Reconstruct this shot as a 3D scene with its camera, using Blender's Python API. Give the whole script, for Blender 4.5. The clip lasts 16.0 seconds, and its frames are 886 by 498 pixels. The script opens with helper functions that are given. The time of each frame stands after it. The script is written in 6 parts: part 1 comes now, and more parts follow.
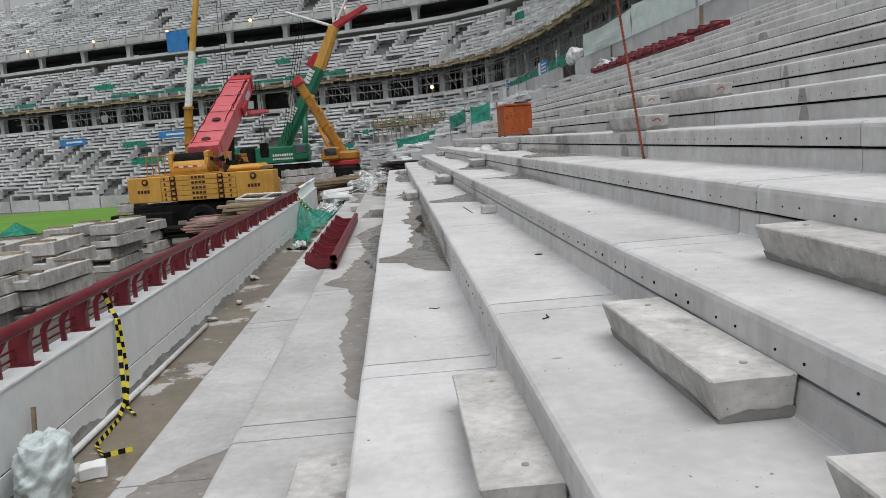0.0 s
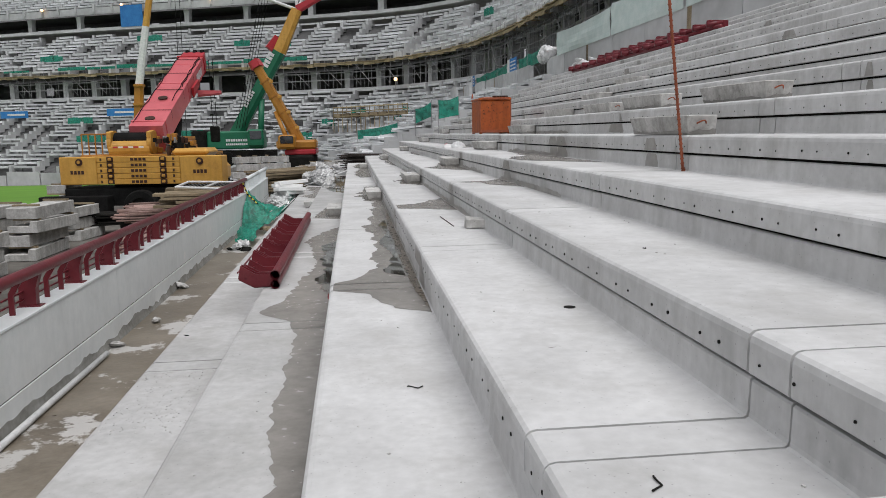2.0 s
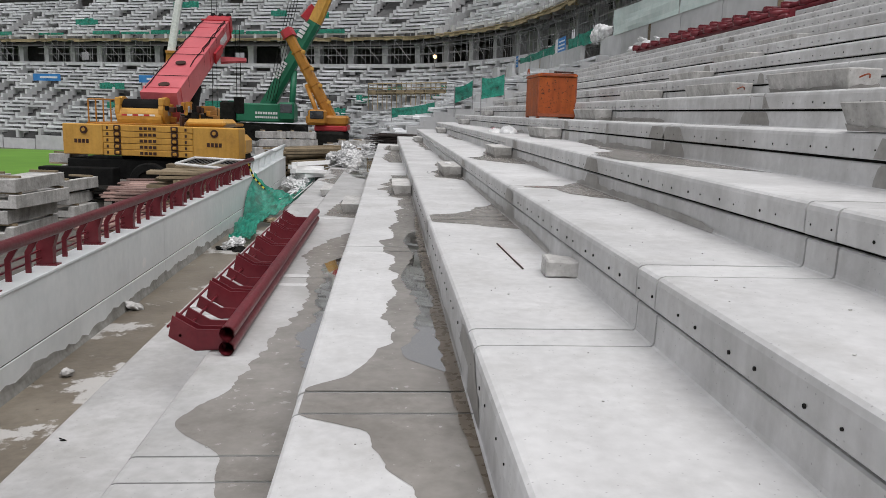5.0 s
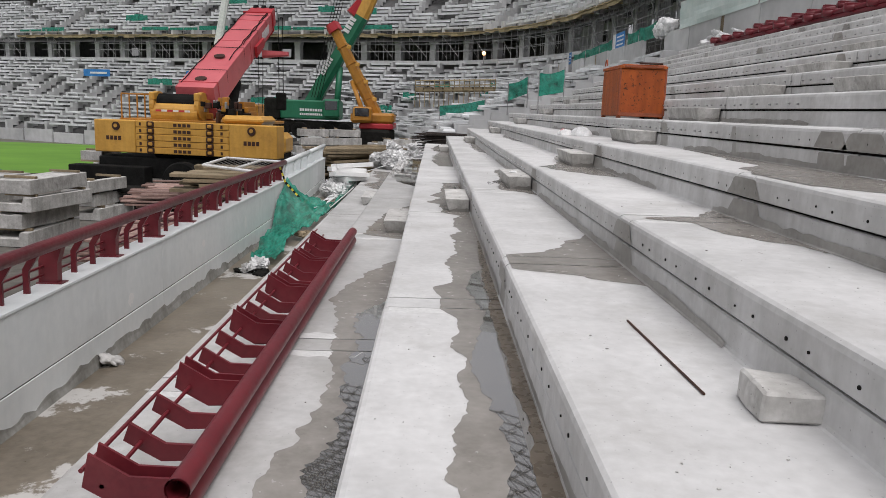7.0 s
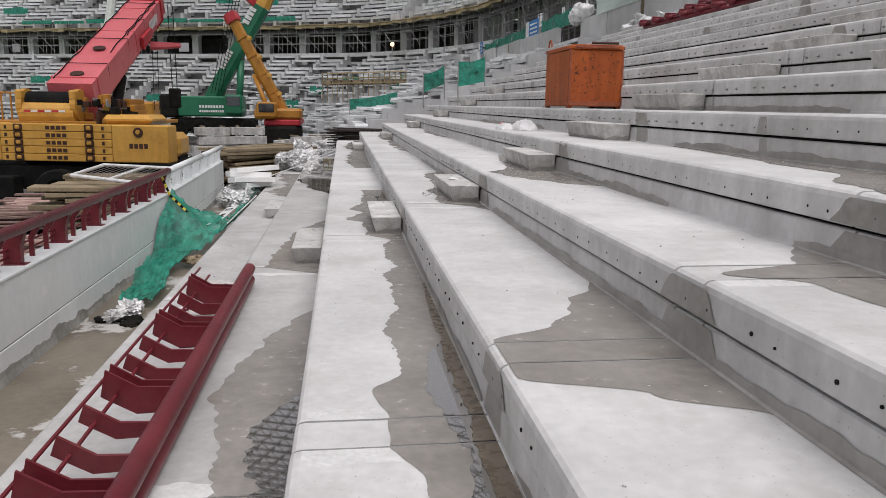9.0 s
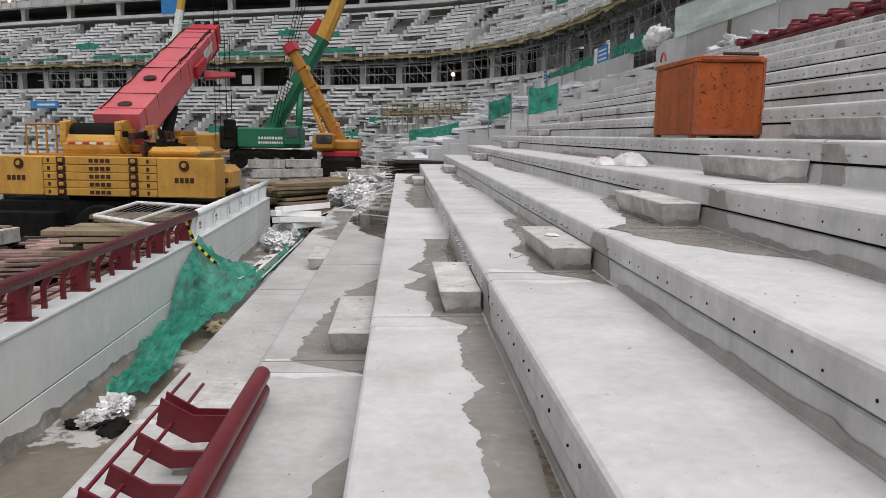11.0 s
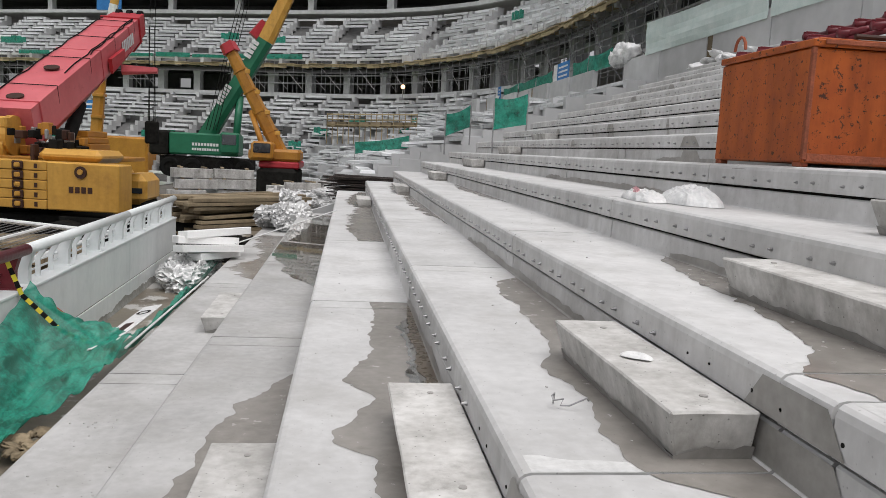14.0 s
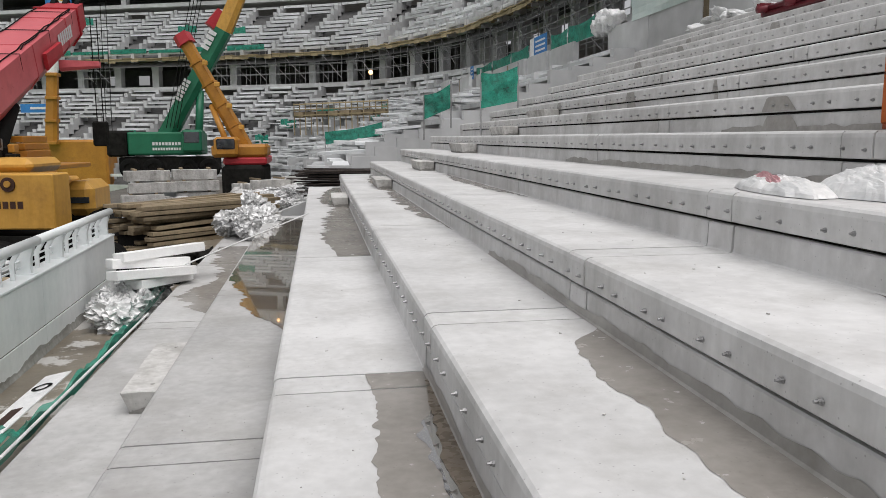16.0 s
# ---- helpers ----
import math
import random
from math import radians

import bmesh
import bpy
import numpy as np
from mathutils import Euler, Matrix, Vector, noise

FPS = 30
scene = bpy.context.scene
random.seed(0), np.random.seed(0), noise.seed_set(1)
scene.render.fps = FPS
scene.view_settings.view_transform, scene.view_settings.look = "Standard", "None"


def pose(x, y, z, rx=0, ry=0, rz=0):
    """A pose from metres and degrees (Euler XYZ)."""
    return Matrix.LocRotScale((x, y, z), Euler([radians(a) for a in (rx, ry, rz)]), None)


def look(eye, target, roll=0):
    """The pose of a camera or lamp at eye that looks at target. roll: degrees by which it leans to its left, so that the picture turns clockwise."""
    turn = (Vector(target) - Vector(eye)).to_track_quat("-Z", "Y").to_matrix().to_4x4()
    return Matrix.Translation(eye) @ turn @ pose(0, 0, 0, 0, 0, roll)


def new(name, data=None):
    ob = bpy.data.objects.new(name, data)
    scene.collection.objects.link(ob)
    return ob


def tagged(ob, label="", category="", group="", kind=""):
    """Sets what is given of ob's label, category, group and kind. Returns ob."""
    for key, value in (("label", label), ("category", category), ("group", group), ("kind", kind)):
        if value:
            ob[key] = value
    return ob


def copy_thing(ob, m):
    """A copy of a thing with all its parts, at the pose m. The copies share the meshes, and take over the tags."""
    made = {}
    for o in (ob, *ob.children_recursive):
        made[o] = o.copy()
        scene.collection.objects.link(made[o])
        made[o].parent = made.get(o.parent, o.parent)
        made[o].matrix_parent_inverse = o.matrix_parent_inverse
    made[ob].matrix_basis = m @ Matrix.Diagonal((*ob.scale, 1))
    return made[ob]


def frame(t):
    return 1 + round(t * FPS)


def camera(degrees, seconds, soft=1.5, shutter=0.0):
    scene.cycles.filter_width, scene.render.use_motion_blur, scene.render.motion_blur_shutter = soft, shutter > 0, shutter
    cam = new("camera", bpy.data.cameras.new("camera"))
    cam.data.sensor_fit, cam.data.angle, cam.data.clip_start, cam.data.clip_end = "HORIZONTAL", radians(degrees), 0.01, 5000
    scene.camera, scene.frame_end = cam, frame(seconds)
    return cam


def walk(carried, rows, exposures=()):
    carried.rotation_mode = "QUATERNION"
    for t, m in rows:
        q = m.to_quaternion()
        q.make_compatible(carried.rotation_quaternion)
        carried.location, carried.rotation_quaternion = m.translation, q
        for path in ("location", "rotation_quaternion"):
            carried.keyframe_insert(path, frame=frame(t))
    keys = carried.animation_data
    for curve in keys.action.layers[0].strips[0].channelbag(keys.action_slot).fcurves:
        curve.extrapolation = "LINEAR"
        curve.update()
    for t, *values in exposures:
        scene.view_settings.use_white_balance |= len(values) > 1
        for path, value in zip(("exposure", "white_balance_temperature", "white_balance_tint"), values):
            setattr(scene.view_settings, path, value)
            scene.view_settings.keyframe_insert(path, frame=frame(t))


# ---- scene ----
cam = camera(59.8, 16.0, 0.8)
PATH = [
    (0, (0.297, -1.198, 2.375), (0.405, 0.779, 2.092), -4.1),
    (0.5, (0.311, -0.592, 2.367), (0.437, 1.382, 2.066), -1.2),
    (1, (0.3, -0.071, 2.366), (0.416, 1.897, 2.03), -2.1),
    (1.5, (0.289, 0.457, 2.368), (0.384, 2.429, 2.052), 0.4),
    (2, (0.236, 1.004, 2.36), (0.461, 2.969, 2.06), -0.9),
    (2.5, (0.208, 1.558, 2.355), (0.465, 3.517, 2.045), -2.5),
    (3, (0.236, 2.151, 2.351), (0.42, 4.11, 1.994), 0.7),
    (5.5, (0.417, 4.981, 2.327), (0.543, 6.947, 1.982), 2.2),
    (6, (0.368, 5.568, 2.297), (0.449, 7.538, 1.963), 2.3),
    (6.5, (0.312, 6.117, 2.315), (0.441, 8.091, 2.024), 0.3),
    (7, (0.292, 6.715, 2.325), (0.327, 8.683, 1.97), 2.1),
    (7.5, (0.239, 7.281, 2.312), (0.382, 9.239, 1.93), 0.0),
    (8, (0.211, 7.841, 2.302), (0.338, 9.808, 1.96), -0.9),
    (8.5, (0.222, 8.473, 2.283), (0.331, 10.435, 1.91), 2.3),
    (9, (0.2, 8.97, 2.316), (0.456, 10.919, 1.949), 0.9),
    (9.5, (0.237, 9.551, 2.346), (0.357, 11.518, 2.005), 1.1),
    (12, (0.194, 12.487, 2.259), (0.301, 14.463, 1.973), 0.6),
    (12.5, (0.22, 13.048, 2.25), (0.384, 15.02, 1.959), 2.9),
    (13, (0.23, 13.537, 2.284), (0.579, 15.481, 1.968), 0.4),
    (13.5, (0.275, 14.057, 2.301), (0.569, 16.019, 2.048), 2.6),
    (14, (0.256, 14.59, 2.274), (0.51, 16.558, 2.025), 3.0),
    (14.5, (0.274, 15.172, 2.294), (0.551, 17.144, 2.109), 0.8),
    (15, (0.273, 15.75, 2.296), (0.451, 17.729, 2.068), 2.4),
    (15.5, (0.273, 16.295, 2.292), (0.581, 18.25, 2.004), 0.2),
    (16, (0.259, 16.91, 2.266), (0.573, 18.865, 1.98), -0.2),
]
EXPOSURES = [(0, 0.19, 6300, 11), (3, 0.2, 6290, 12), (6, 0.24, 6380, 13), (9, 0.23, 6430, 15), (13, 0.28, 6430, 13), (16, 0.32, 6440, 12)]
walk(cam, [(t, look(eye, target, roll)) for t, eye, target, roll in PATH], EXPOSURES)

# ---- light ----
world = bpy.data.worlds.new("overcast_sky")
scene.world = world
world.use_nodes = True
wn, wl = world.node_tree.nodes, world.node_tree.links
sky = wn.new("ShaderNodeTexSky")
sky.sky_type, sky.sun_disc = "NISHITA", False
sky.sun_elevation, sky.sun_rotation = radians(58), radians(200)
sky.air_density, sky.dust_density, sky.ozone_density = 1.0, 4.0, 1.0
grey = wn.new("ShaderNodeHueSaturation")
grey.inputs["Saturation"].default_value = 0.1
wl.new(sky.outputs[0], grey.inputs["Color"])
wl.new(grey.outputs[0], wn["Background"].inputs["Color"])
wn["Background"].inputs["Strength"].default_value = 0.09
sun = new("sun", bpy.data.lights.new("sun", "SUN"))
sun.data.energy, sun.data.angle, sun.data.color = 1.8, radians(50), (1.0, 0.98, 0.95)
sun.matrix_world = look((30, -22, 90), (0, 0, 0))

# ---- materials ----
def material(name):
    m = bpy.data.materials.new(name)
    m.use_nodes = True
    return m, m.node_tree.nodes, m.node_tree.links, m.node_tree.nodes["Principled BSDF"]


def surface(name, dark, light, rough=0.8, big=0.6, fine=18.0, bump=0.25, metal=0.0, grit=0.0, gloss=0.0, island=0.0, stain=None, stain_amount=0.5, stain_scale=1.7, stain_at=(0.55, 0.72), stretch=(1, 1, 1), alpha=1.0, ior=1.5, streak=0.0):
    """Two scales of mottling between two colours, grit specks, stains and fine relief, in world metres."""
    m, n, l, b = material(name)
    geo = n.new("ShaderNodeNewGeometry")
    mp = n.new("ShaderNodeMapping")
    mp.inputs["Scale"].default_value = stretch
    l.new(geo.outputs["Position"], mp.inputs["Vector"])
    a = n.new("ShaderNodeTexNoise")
    a.inputs["Scale"].default_value, a.inputs["Detail"].default_value, a.inputs["Roughness"].default_value = big, 5, 0.6
    c = n.new("ShaderNodeTexNoise")
    c.inputs["Scale"].default_value, c.inputs["Detail"].default_value = fine, 6
    for t in (a, c):
        l.new(mp.outputs[0], t.inputs["Vector"])
    mix = n.new("ShaderNodeMath")
    mix.operation = "MULTIPLY_ADD"
    mix.inputs[1].default_value = 0.35
    l.new(c.outputs[0], mix.inputs[0])
    half = n.new("ShaderNodeMath")
    half.operation = "MULTIPLY"
    half.inputs[1].default_value = 0.65
    l.new(a.outputs[0], half.inputs[0])
    l.new(half.outputs[0], mix.inputs[2])
    ramp = n.new("ShaderNodeValToRGB")
    ramp.color_ramp.elements[0].position, ramp.color_ramp.elements[1].position = 0.36, 0.64
    ramp.color_ramp.elements[0].color, ramp.color_ramp.elements[1].color = (*dark, 1), (*light, 1)
    l.new(mix.outputs[0], ramp.inputs[0])
    col = ramp.outputs[0]
    if stain:
        s = n.new("ShaderNodeTexNoise")
        s.inputs["Scale"].default_value, s.inputs["Detail"].default_value, s.inputs["Roughness"].default_value = stain_scale, 8, 0.7
        l.new(geo.outputs["Position"], s.inputs["Vector"])
        sr = n.new("ShaderNodeValToRGB")
        sr.color_ramp.elements[0].position, sr.color_ramp.elements[1].position = stain_at
        sr.color_ramp.elements[1].color = (stain_amount,) * 3 + (1,)
        l.new(s.outputs[0], sr.inputs[0])
        mx = n.new("ShaderNodeMix")
        mx.data_type = "RGBA"
        l.new(sr.outputs[0], mx.inputs["Factor"])
        l.new(col, mx.inputs["A"])
        mx.inputs["B"].default_value = (*stain, 1)
        col = mx.outputs["Result"]
    if streak:
        # dirt that has run down upright faces
        sm = n.new("ShaderNodeMapping")
        sm.inputs["Scale"].default_value = (4.5, 4.5, 0.35)
        l.new(geo.outputs["Position"], sm.inputs["Vector"])
        sn = n.new("ShaderNodeTexNoise")
        sn.inputs["Scale"].default_value, sn.inputs["Detail"].default_value, sn.inputs["Roughness"].default_value = 1.0, 6, 0.65
        l.new(sm.outputs[0], sn.inputs["Vector"])
        su = n.new("ShaderNodeValToRGB")
        su.color_ramp.elements[0].position, su.color_ramp.elements[1].position = 0.42, 0.66
        su.color_ramp.elements[0].color, su.color_ramp.elements[1].color = (1, 1, 1, 1), (1 - streak, 1 - streak, 1 - streak * 1.05, 1)
        l.new(sn.outputs[0], su.inputs[0])
        sep = n.new("ShaderNodeSeparateXYZ")
        l.new(geo.outputs["Normal"], sep.inputs[0])
        up = n.new("ShaderNodeMapRange")
        up.inputs["From Min"].default_value, up.inputs["From Max"].default_value = 0.3, 0.7
        up.inputs["To Min"].default_value, up.inputs["To Max"].default_value = 1.0, 0.0
        l.new(sep.outputs["Z"], up.inputs["Value"])
        mm = n.new("ShaderNodeMix")
        mm.data_type, mm.blend_type = "RGBA", "MULTIPLY"
        l.new(up.outputs[0], mm.inputs["Factor"])
        l.new(col, mm.inputs["A"])
        l.new(su.outputs[0], mm.inputs["B"])
        col = mm.outputs["Result"]
    if grit:
        v = n.new("ShaderNodeTexVoronoi")
        v.inputs["Scale"].default_value = 28
        l.new(geo.outputs["Position"], v.inputs["Vector"])
        gr = n.new("ShaderNodeValToRGB")
        gr.color_ramp.elements[0].position, gr.color_ramp.elements[1].position = 0.06, 0.12
        gr.color_ramp.elements[0].color, gr.color_ramp.elements[1].color = (1 - grit,) * 3 + (1,), (1, 1, 1, 1)
        l.new(v.outputs["Distance"], gr.inputs[0])
        mm = n.new("ShaderNodeMix")
        mm.data_type, mm.blend_type = "RGBA", "MULTIPLY"
        mm.inputs["Factor"].default_value = 1
        l.new(col, mm.inputs["A"])
        l.new(gr.outputs[0], mm.inputs["B"])
        col = mm.outputs["Result"]
    if island:
        info = n.new("ShaderNodeObjectInfo")
        add = n.new("ShaderNodeMath")
        add.inputs[1].default_value = 0
        l.new(geo.outputs["Random Per Island"], add.inputs[0])
        l.new(info.outputs["Random"], add.inputs[1])
        fr = n.new("ShaderNodeMath")
        fr.operation = "FRACT"
        l.new(add.outputs[0], fr.inputs[0])
        rg = n.new("ShaderNodeMapRange")
        rg.inputs["To Min"].default_value, rg.inputs["To Max"].default_value = 1 - island, 1 + island * 0.5
        l.new(fr.outputs[0], rg.inputs["Value"])
        mm = n.new("ShaderNodeMix")
        mm.data_type, mm.blend_type = "RGBA", "MULTIPLY"
        mm.inputs["Factor"].default_value = 1
        l.new(col, mm.inputs["A"])
        l.new(rg.outputs[0], mm.inputs["B"])
        col = mm.outputs["Result"]
    l.new(col, b.inputs["Base Color"])
    rr = n.new("ShaderNodeMapRange")
    rr.inputs["To Min"].default_value, rr.inputs["To Max"].default_value = max(rough - 0.15, 0.02), min(rough + 0.12, 1)
    l.new(c.outputs[0], rr.inputs["Value"])
    l.new(rr.outputs[0], b.inputs["Roughness"])
    b.inputs["Metallic"].default_value = metal
    b.inputs["Specular IOR Level"].default_value = 0.5 if gloss else 0.35
    b.inputs["Coat Weight"].default_value, b.inputs["Coat IOR"].default_value, b.inputs["Coat Roughness"].default_value = gloss, ior, 0.02
    b.inputs["Alpha"].default_value = alpha
    if bump:
        bp = n.new("ShaderNodeBump")
        bp.inputs["Strength"].default_value, bp.inputs["Distance"].default_value = bump, 0.01
        l.new(c.outputs[0], bp.inputs["Height"])
        l.new(bp.outputs[0], b.inputs["Normal"])
    return m


CONCRETE = surface("precast_concrete", (0.475, 0.473, 0.467), (0.63, 0.628, 0.622), 0.75, 1.3, 16, 0.08, grit=0.3, island=0.06, stain=(0.38, 0.372, 0.355), stain_amount=0.6, stain_at=(0.5, 0.72), streak=0.16)
CONCRETE_WORN = surface("trodden_precast_concrete", (0.37, 0.367, 0.36), (0.53, 0.527, 0.518), 0.7, 1.1, 15, 0.1, grit=0.35, island=0.06, stain=(0.3, 0.29, 0.27), stain_amount=0.6, stain_at=(0.46, 0.7), streak=0.16)
CONCRETE_BLOCK = surface("block_concrete", (0.38, 0.37, 0.35), (0.62, 0.61, 0.59), 0.85, 4.5, 22, 0.6, grit=0.6, island=0.1, stain=(0.2, 0.19, 0.175), stain_amount=0.7, stain_scale=3.2, streak=0.3)
CONCRETE_FAR = surface("weathered_concrete", (0.5, 0.515, 0.52), (0.74, 0.755, 0.76), 0.9, 0.12, 1.1, 0.0, island=0.36, stain=(0.17, 0.165, 0.16), stain_amount=0.6)
CONCRETE_FRAME = surface("frame_concrete", (0.4, 0.405, 0.405), (0.58, 0.585, 0.585), 0.9, 0.25, 1.5, 0.0, island=0.1)
# concrete darkened in its colour for the shade inside galleries and under tiers
CONCRETE_SHADE = surface("shade_dark_concrete", (0.085, 0.085, 0.085), (0.16, 0.16, 0.157), 0.95, 0.2, 2, 0.0)
WALKWAY = surface("damp_walkway_screed", (0.125, 0.104, 0.078), (0.245, 0.213, 0.168), 0.35, 1.1, 14, 0.25, grit=0.3, stain=(0.6, 0.59, 0.57), stain_amount=0.75, stain_scale=0.9, stain_at=(0.545, 0.57))
WET = surface("wet_concrete", (0.205, 0.19, 0.17), (0.3, 0.282, 0.258), 0.24, 2.2, 14, 0.02, grit=0.15, stain=(0.16, 0.146, 0.128), stain_amount=0.7, stain_scale=2.6)
SILT = surface("brown_silt", (0.1, 0.08, 0.058), (0.17, 0.142, 0.11), 0.3, 3.0, 20, 0.15)
BLOCK_DAMP = surface("damp_block_foot", (0.2, 0.192, 0.178), (0.31, 0.3, 0.282), 0.6, 4.0, 24, 0.3)
WATER = surface("standing_water", (0.1, 0.088, 0.07), (0.15, 0.135, 0.11), 0.05, 0.8, 6, 0.0, gloss=1.0, ior=9.0)
MURKY = surface("murky_water", (0.13, 0.1, 0.07), (0.18, 0.145, 0.105), 0.1, 0.8, 6, 0.0, gloss=1.0, ior=2.4)
GROUT = surface("dark_joint", (0.008, 0.008, 0.007), (0.022, 0.021, 0.019), 0.95, 3, 30, 0.2)
WALL_PAINT = surface("painted_wall_plaster", (0.66, 0.69, 0.69), (0.77, 0.79, 0.785), 0.6, 0.8, 10, 0.06, grit=0.05, stain=(0.55, 0.565, 0.555), stain_amount=0.35, streak=0.05)
DAMP = surface("damp_concrete", (0.225, 0.217, 0.2), (0.36, 0.35, 0.33), 0.5, 3.0, 20, 0.08)
MORTAR = surface("pale_mortar_smear", (0.5, 0.5, 0.49), (0.66, 0.66, 0.65), 0.8, 5, 40, 0.2)
WALL_DAMP = surface("damp_wall_foot", (0.17, 0.165, 0.145), (0.34, 0.335, 0.315), 0.8, 2.2, 16, 0.3)
MAROON = surface("maroon_paint", (0.105, 0.012, 0.018), (0.16, 0.02, 0.027), 0.38, 2.0, 25, 0.05, stain=(0.2, 0.07, 0.07), stain_amount=0.25)
WHITE_PAINT = surface("white_rail_paint", (0.66, 0.7, 0.7), (0.76, 0.78, 0.78), 0.45, 2.0, 20, 0.04)
ORANGE = surface("weathered_orange_paint", (0.3, 0.062, 0.012), (0.47, 0.112, 0.018), 0.55, 1.6, 12, 0.15, stain=(0.05, 0.02, 0.012), stain_amount=0.95, stain_scale=24, stain_at=(0.57, 0.615), streak=0.35)
RUST = surface("rusty_steel", (0.16, 0.05, 0.025), (0.35, 0.1, 0.05), 0.85, 6, 60, 0.5)
STEEL = surface("galvanised_steel", (0.28, 0.28, 0.28), (0.4, 0.4, 0.4), 0.45, 3, 30, 0.05, metal=0.7)
TRUSS = surface("dark_truss_paint", (0.02, 0.02, 0.021), (0.045, 0.045, 0.047), 0.6, 1, 8, 0.0)
BLACK = surface("black_rubber", (0.006, 0.006, 0.006), (0.016, 0.016, 0.015), 0.85, 3, 20, 0.2)
YELLOW = surface("crane_yellow_paint", (0.49, 0.255, 0.045), (0.61, 0.34, 0.07), 0.4, 0.9, 12, 0.02, stain=(0.3, 0.15, 0.04), stain_amount=0.5, streak=0.14)
OCHRE = surface("ochre_crane_paint", (0.33, 0.14, 0.02), (0.46, 0.21, 0.03), 0.45, 0.9, 12, 0.02, stain=(0.2, 0.1, 0.03), stain_amount=0.5)
PINK = surface("faded_red_crane_paint", (0.52, 0.1, 0.115), (0.64, 0.16, 0.175), 0.35, 0.6, 8, 0.02, stain=(0.4, 0.07, 0.08), stain_amount=0.6)
RED = surface("red_paint", (0.36, 0.025, 0.035), (0.46, 0.04, 0.05), 0.4, 1, 12, 0.03)
GREEN_PAINT = surface("green_crane_paint", (0.012, 0.11, 0.055), (0.02, 0.16, 0.085), 0.4, 0.8, 10, 0.03)
# the stain's dark blotches put shade of folds into the net's colour
GREEN_NET = surface("green_safety_net", (0.006, 0.16, 0.105), (0.024, 0.34, 0.24), 0.6, 5, 40, 0.35, alpha=0.78, stain=(0.004, 0.085, 0.055), stain_amount=0.75, stain_scale=4.0, stain_at=(0.48, 0.62))
TIMBER = surface("weathered_timber", (0.17, 0.135, 0.085), (0.34, 0.27, 0.175), 0.9, 1.5, 20, 0.3, island=0.35)
BAMBOO = surface("deck_timber", (0.29, 0.23, 0.13), (0.44, 0.36, 0.22), 0.9, 0.4, 3, 0.0, island=0.3)
GRASS = surface("pitch_grass", (0.085, 0.2, 0.02), (0.13, 0.28, 0.03), 0.95, 0.15, 6, 0.0)
DIRT = surface("site_ground", (0.06, 0.055, 0.047), (0.15, 0.14, 0.122), 0.9, 0.4, 5, 0.2, stain=(0.26, 0.25, 0.235), stain_amount=0.5)
PLASTIC = surface("white_plastic_sheet", (0.55, 0.56, 0.56), (0.78, 0.78, 0.77), 0.45, 4, 30, 0.3)
FOIL = surface("silver_foil", (0.45, 0.45, 0.45), (0.78, 0.78, 0.77), 0.42, 5, 25, 0.5, metal=0.35)
FOAM = surface("white_foam_board", (0.74, 0.74, 0.73), (0.84, 0.84, 0.83), 0.8, 3, 40, 0.15)
BLUE = surface("blue_tarpaulin", (0.02, 0.14, 0.4), (0.04, 0.22, 0.52), 0.6, 1, 10, 0.1)
YTAPE = surface("yellow_tape", (0.6, 0.5, 0.03), (0.72, 0.62, 0.06), 0.5, 3, 20, 0.0)
GLASS_DARK = surface("dark_cab_glass", (0.02, 0.025, 0.03), (0.04, 0.045, 0.05), 0.08, 2, 10, 0.0, gloss=1.0)
DARK_PRINT = surface("dark_print", (0.03, 0.012, 0.008), (0.06, 0.025, 0.015), 0.6, 3, 20, 0.0)
PALE_NET = surface("pale_mesh_net", (0.56, 0.68, 0.65), (0.72, 0.8, 0.77), 0.85, 2, 30, 0.2, alpha=0.85)
for dull in (BLACK, GROUT, CONCRETE_SHADE):
    dull.node_tree.nodes["Principled BSDF"].inputs["Specular IOR Level"].default_value = 0.08
lampglow, ln, ll, lb = material("lamp_glow")
lb.inputs["Emission Color"].default_value, lb.inputs["Emission Strength"].default_value = (1.0, 0.5, 0.16, 1), 3.0


# ---- building helpers ----
def link_mesh(name, bm, mat, parent=None, label="", smooth=False):
    me = bpy.data.meshes.new(name)
    bm.to_mesh(me)
    bm.free()
    me.materials.append(mat)
    if smooth:
        for p in me.polygons:
            p.use_smooth = True
    ob = new(name, me)
    ob.parent = parent
    if label:
        ob["label"] = label
    return ob


def part(name, bm, mat, parent, label="", smooth=False):
    return link_mesh(name, bm, mat, parent, label, smooth)


def thing(name, label, category, group="", kind=""):
    return tagged(new(name), label, category, group, kind)


def mesh_raw(name, verts, faces, mat, parent=None, label=""):
    me = bpy.data.meshes.new(name)
    me.from_pydata(verts, [], faces)
    me.materials.append(mat)
    ob = new(name, me)
    ob.parent = parent
    if label:
        ob["label"] = label
    return ob


def box(bm, x0, x1, y0, y1, z0, z1, m=None):
    vs = [bm.verts.new((x, y, z)) for x in (x0, x1) for y in (y0, y1) for z in (z0, z1)]
    for f in ((0, 1, 3, 2), (4, 6, 7, 5), (0, 4, 5, 1), (2, 3, 7, 6), (0, 2, 6, 4), (1, 5, 7, 3)):
        bm.faces.new([vs[i] for i in f])
    if m is not None:
        bmesh.ops.transform(bm, matrix=m, verts=vs)
    return vs


def bevelled(bm, width=0.01, segments=1):
    bmesh.ops.bevel(bm, geom=bm.edges[:] + bm.verts[:], offset=width, segments=segments, affect="EDGES", profile=0.6)
    return bm


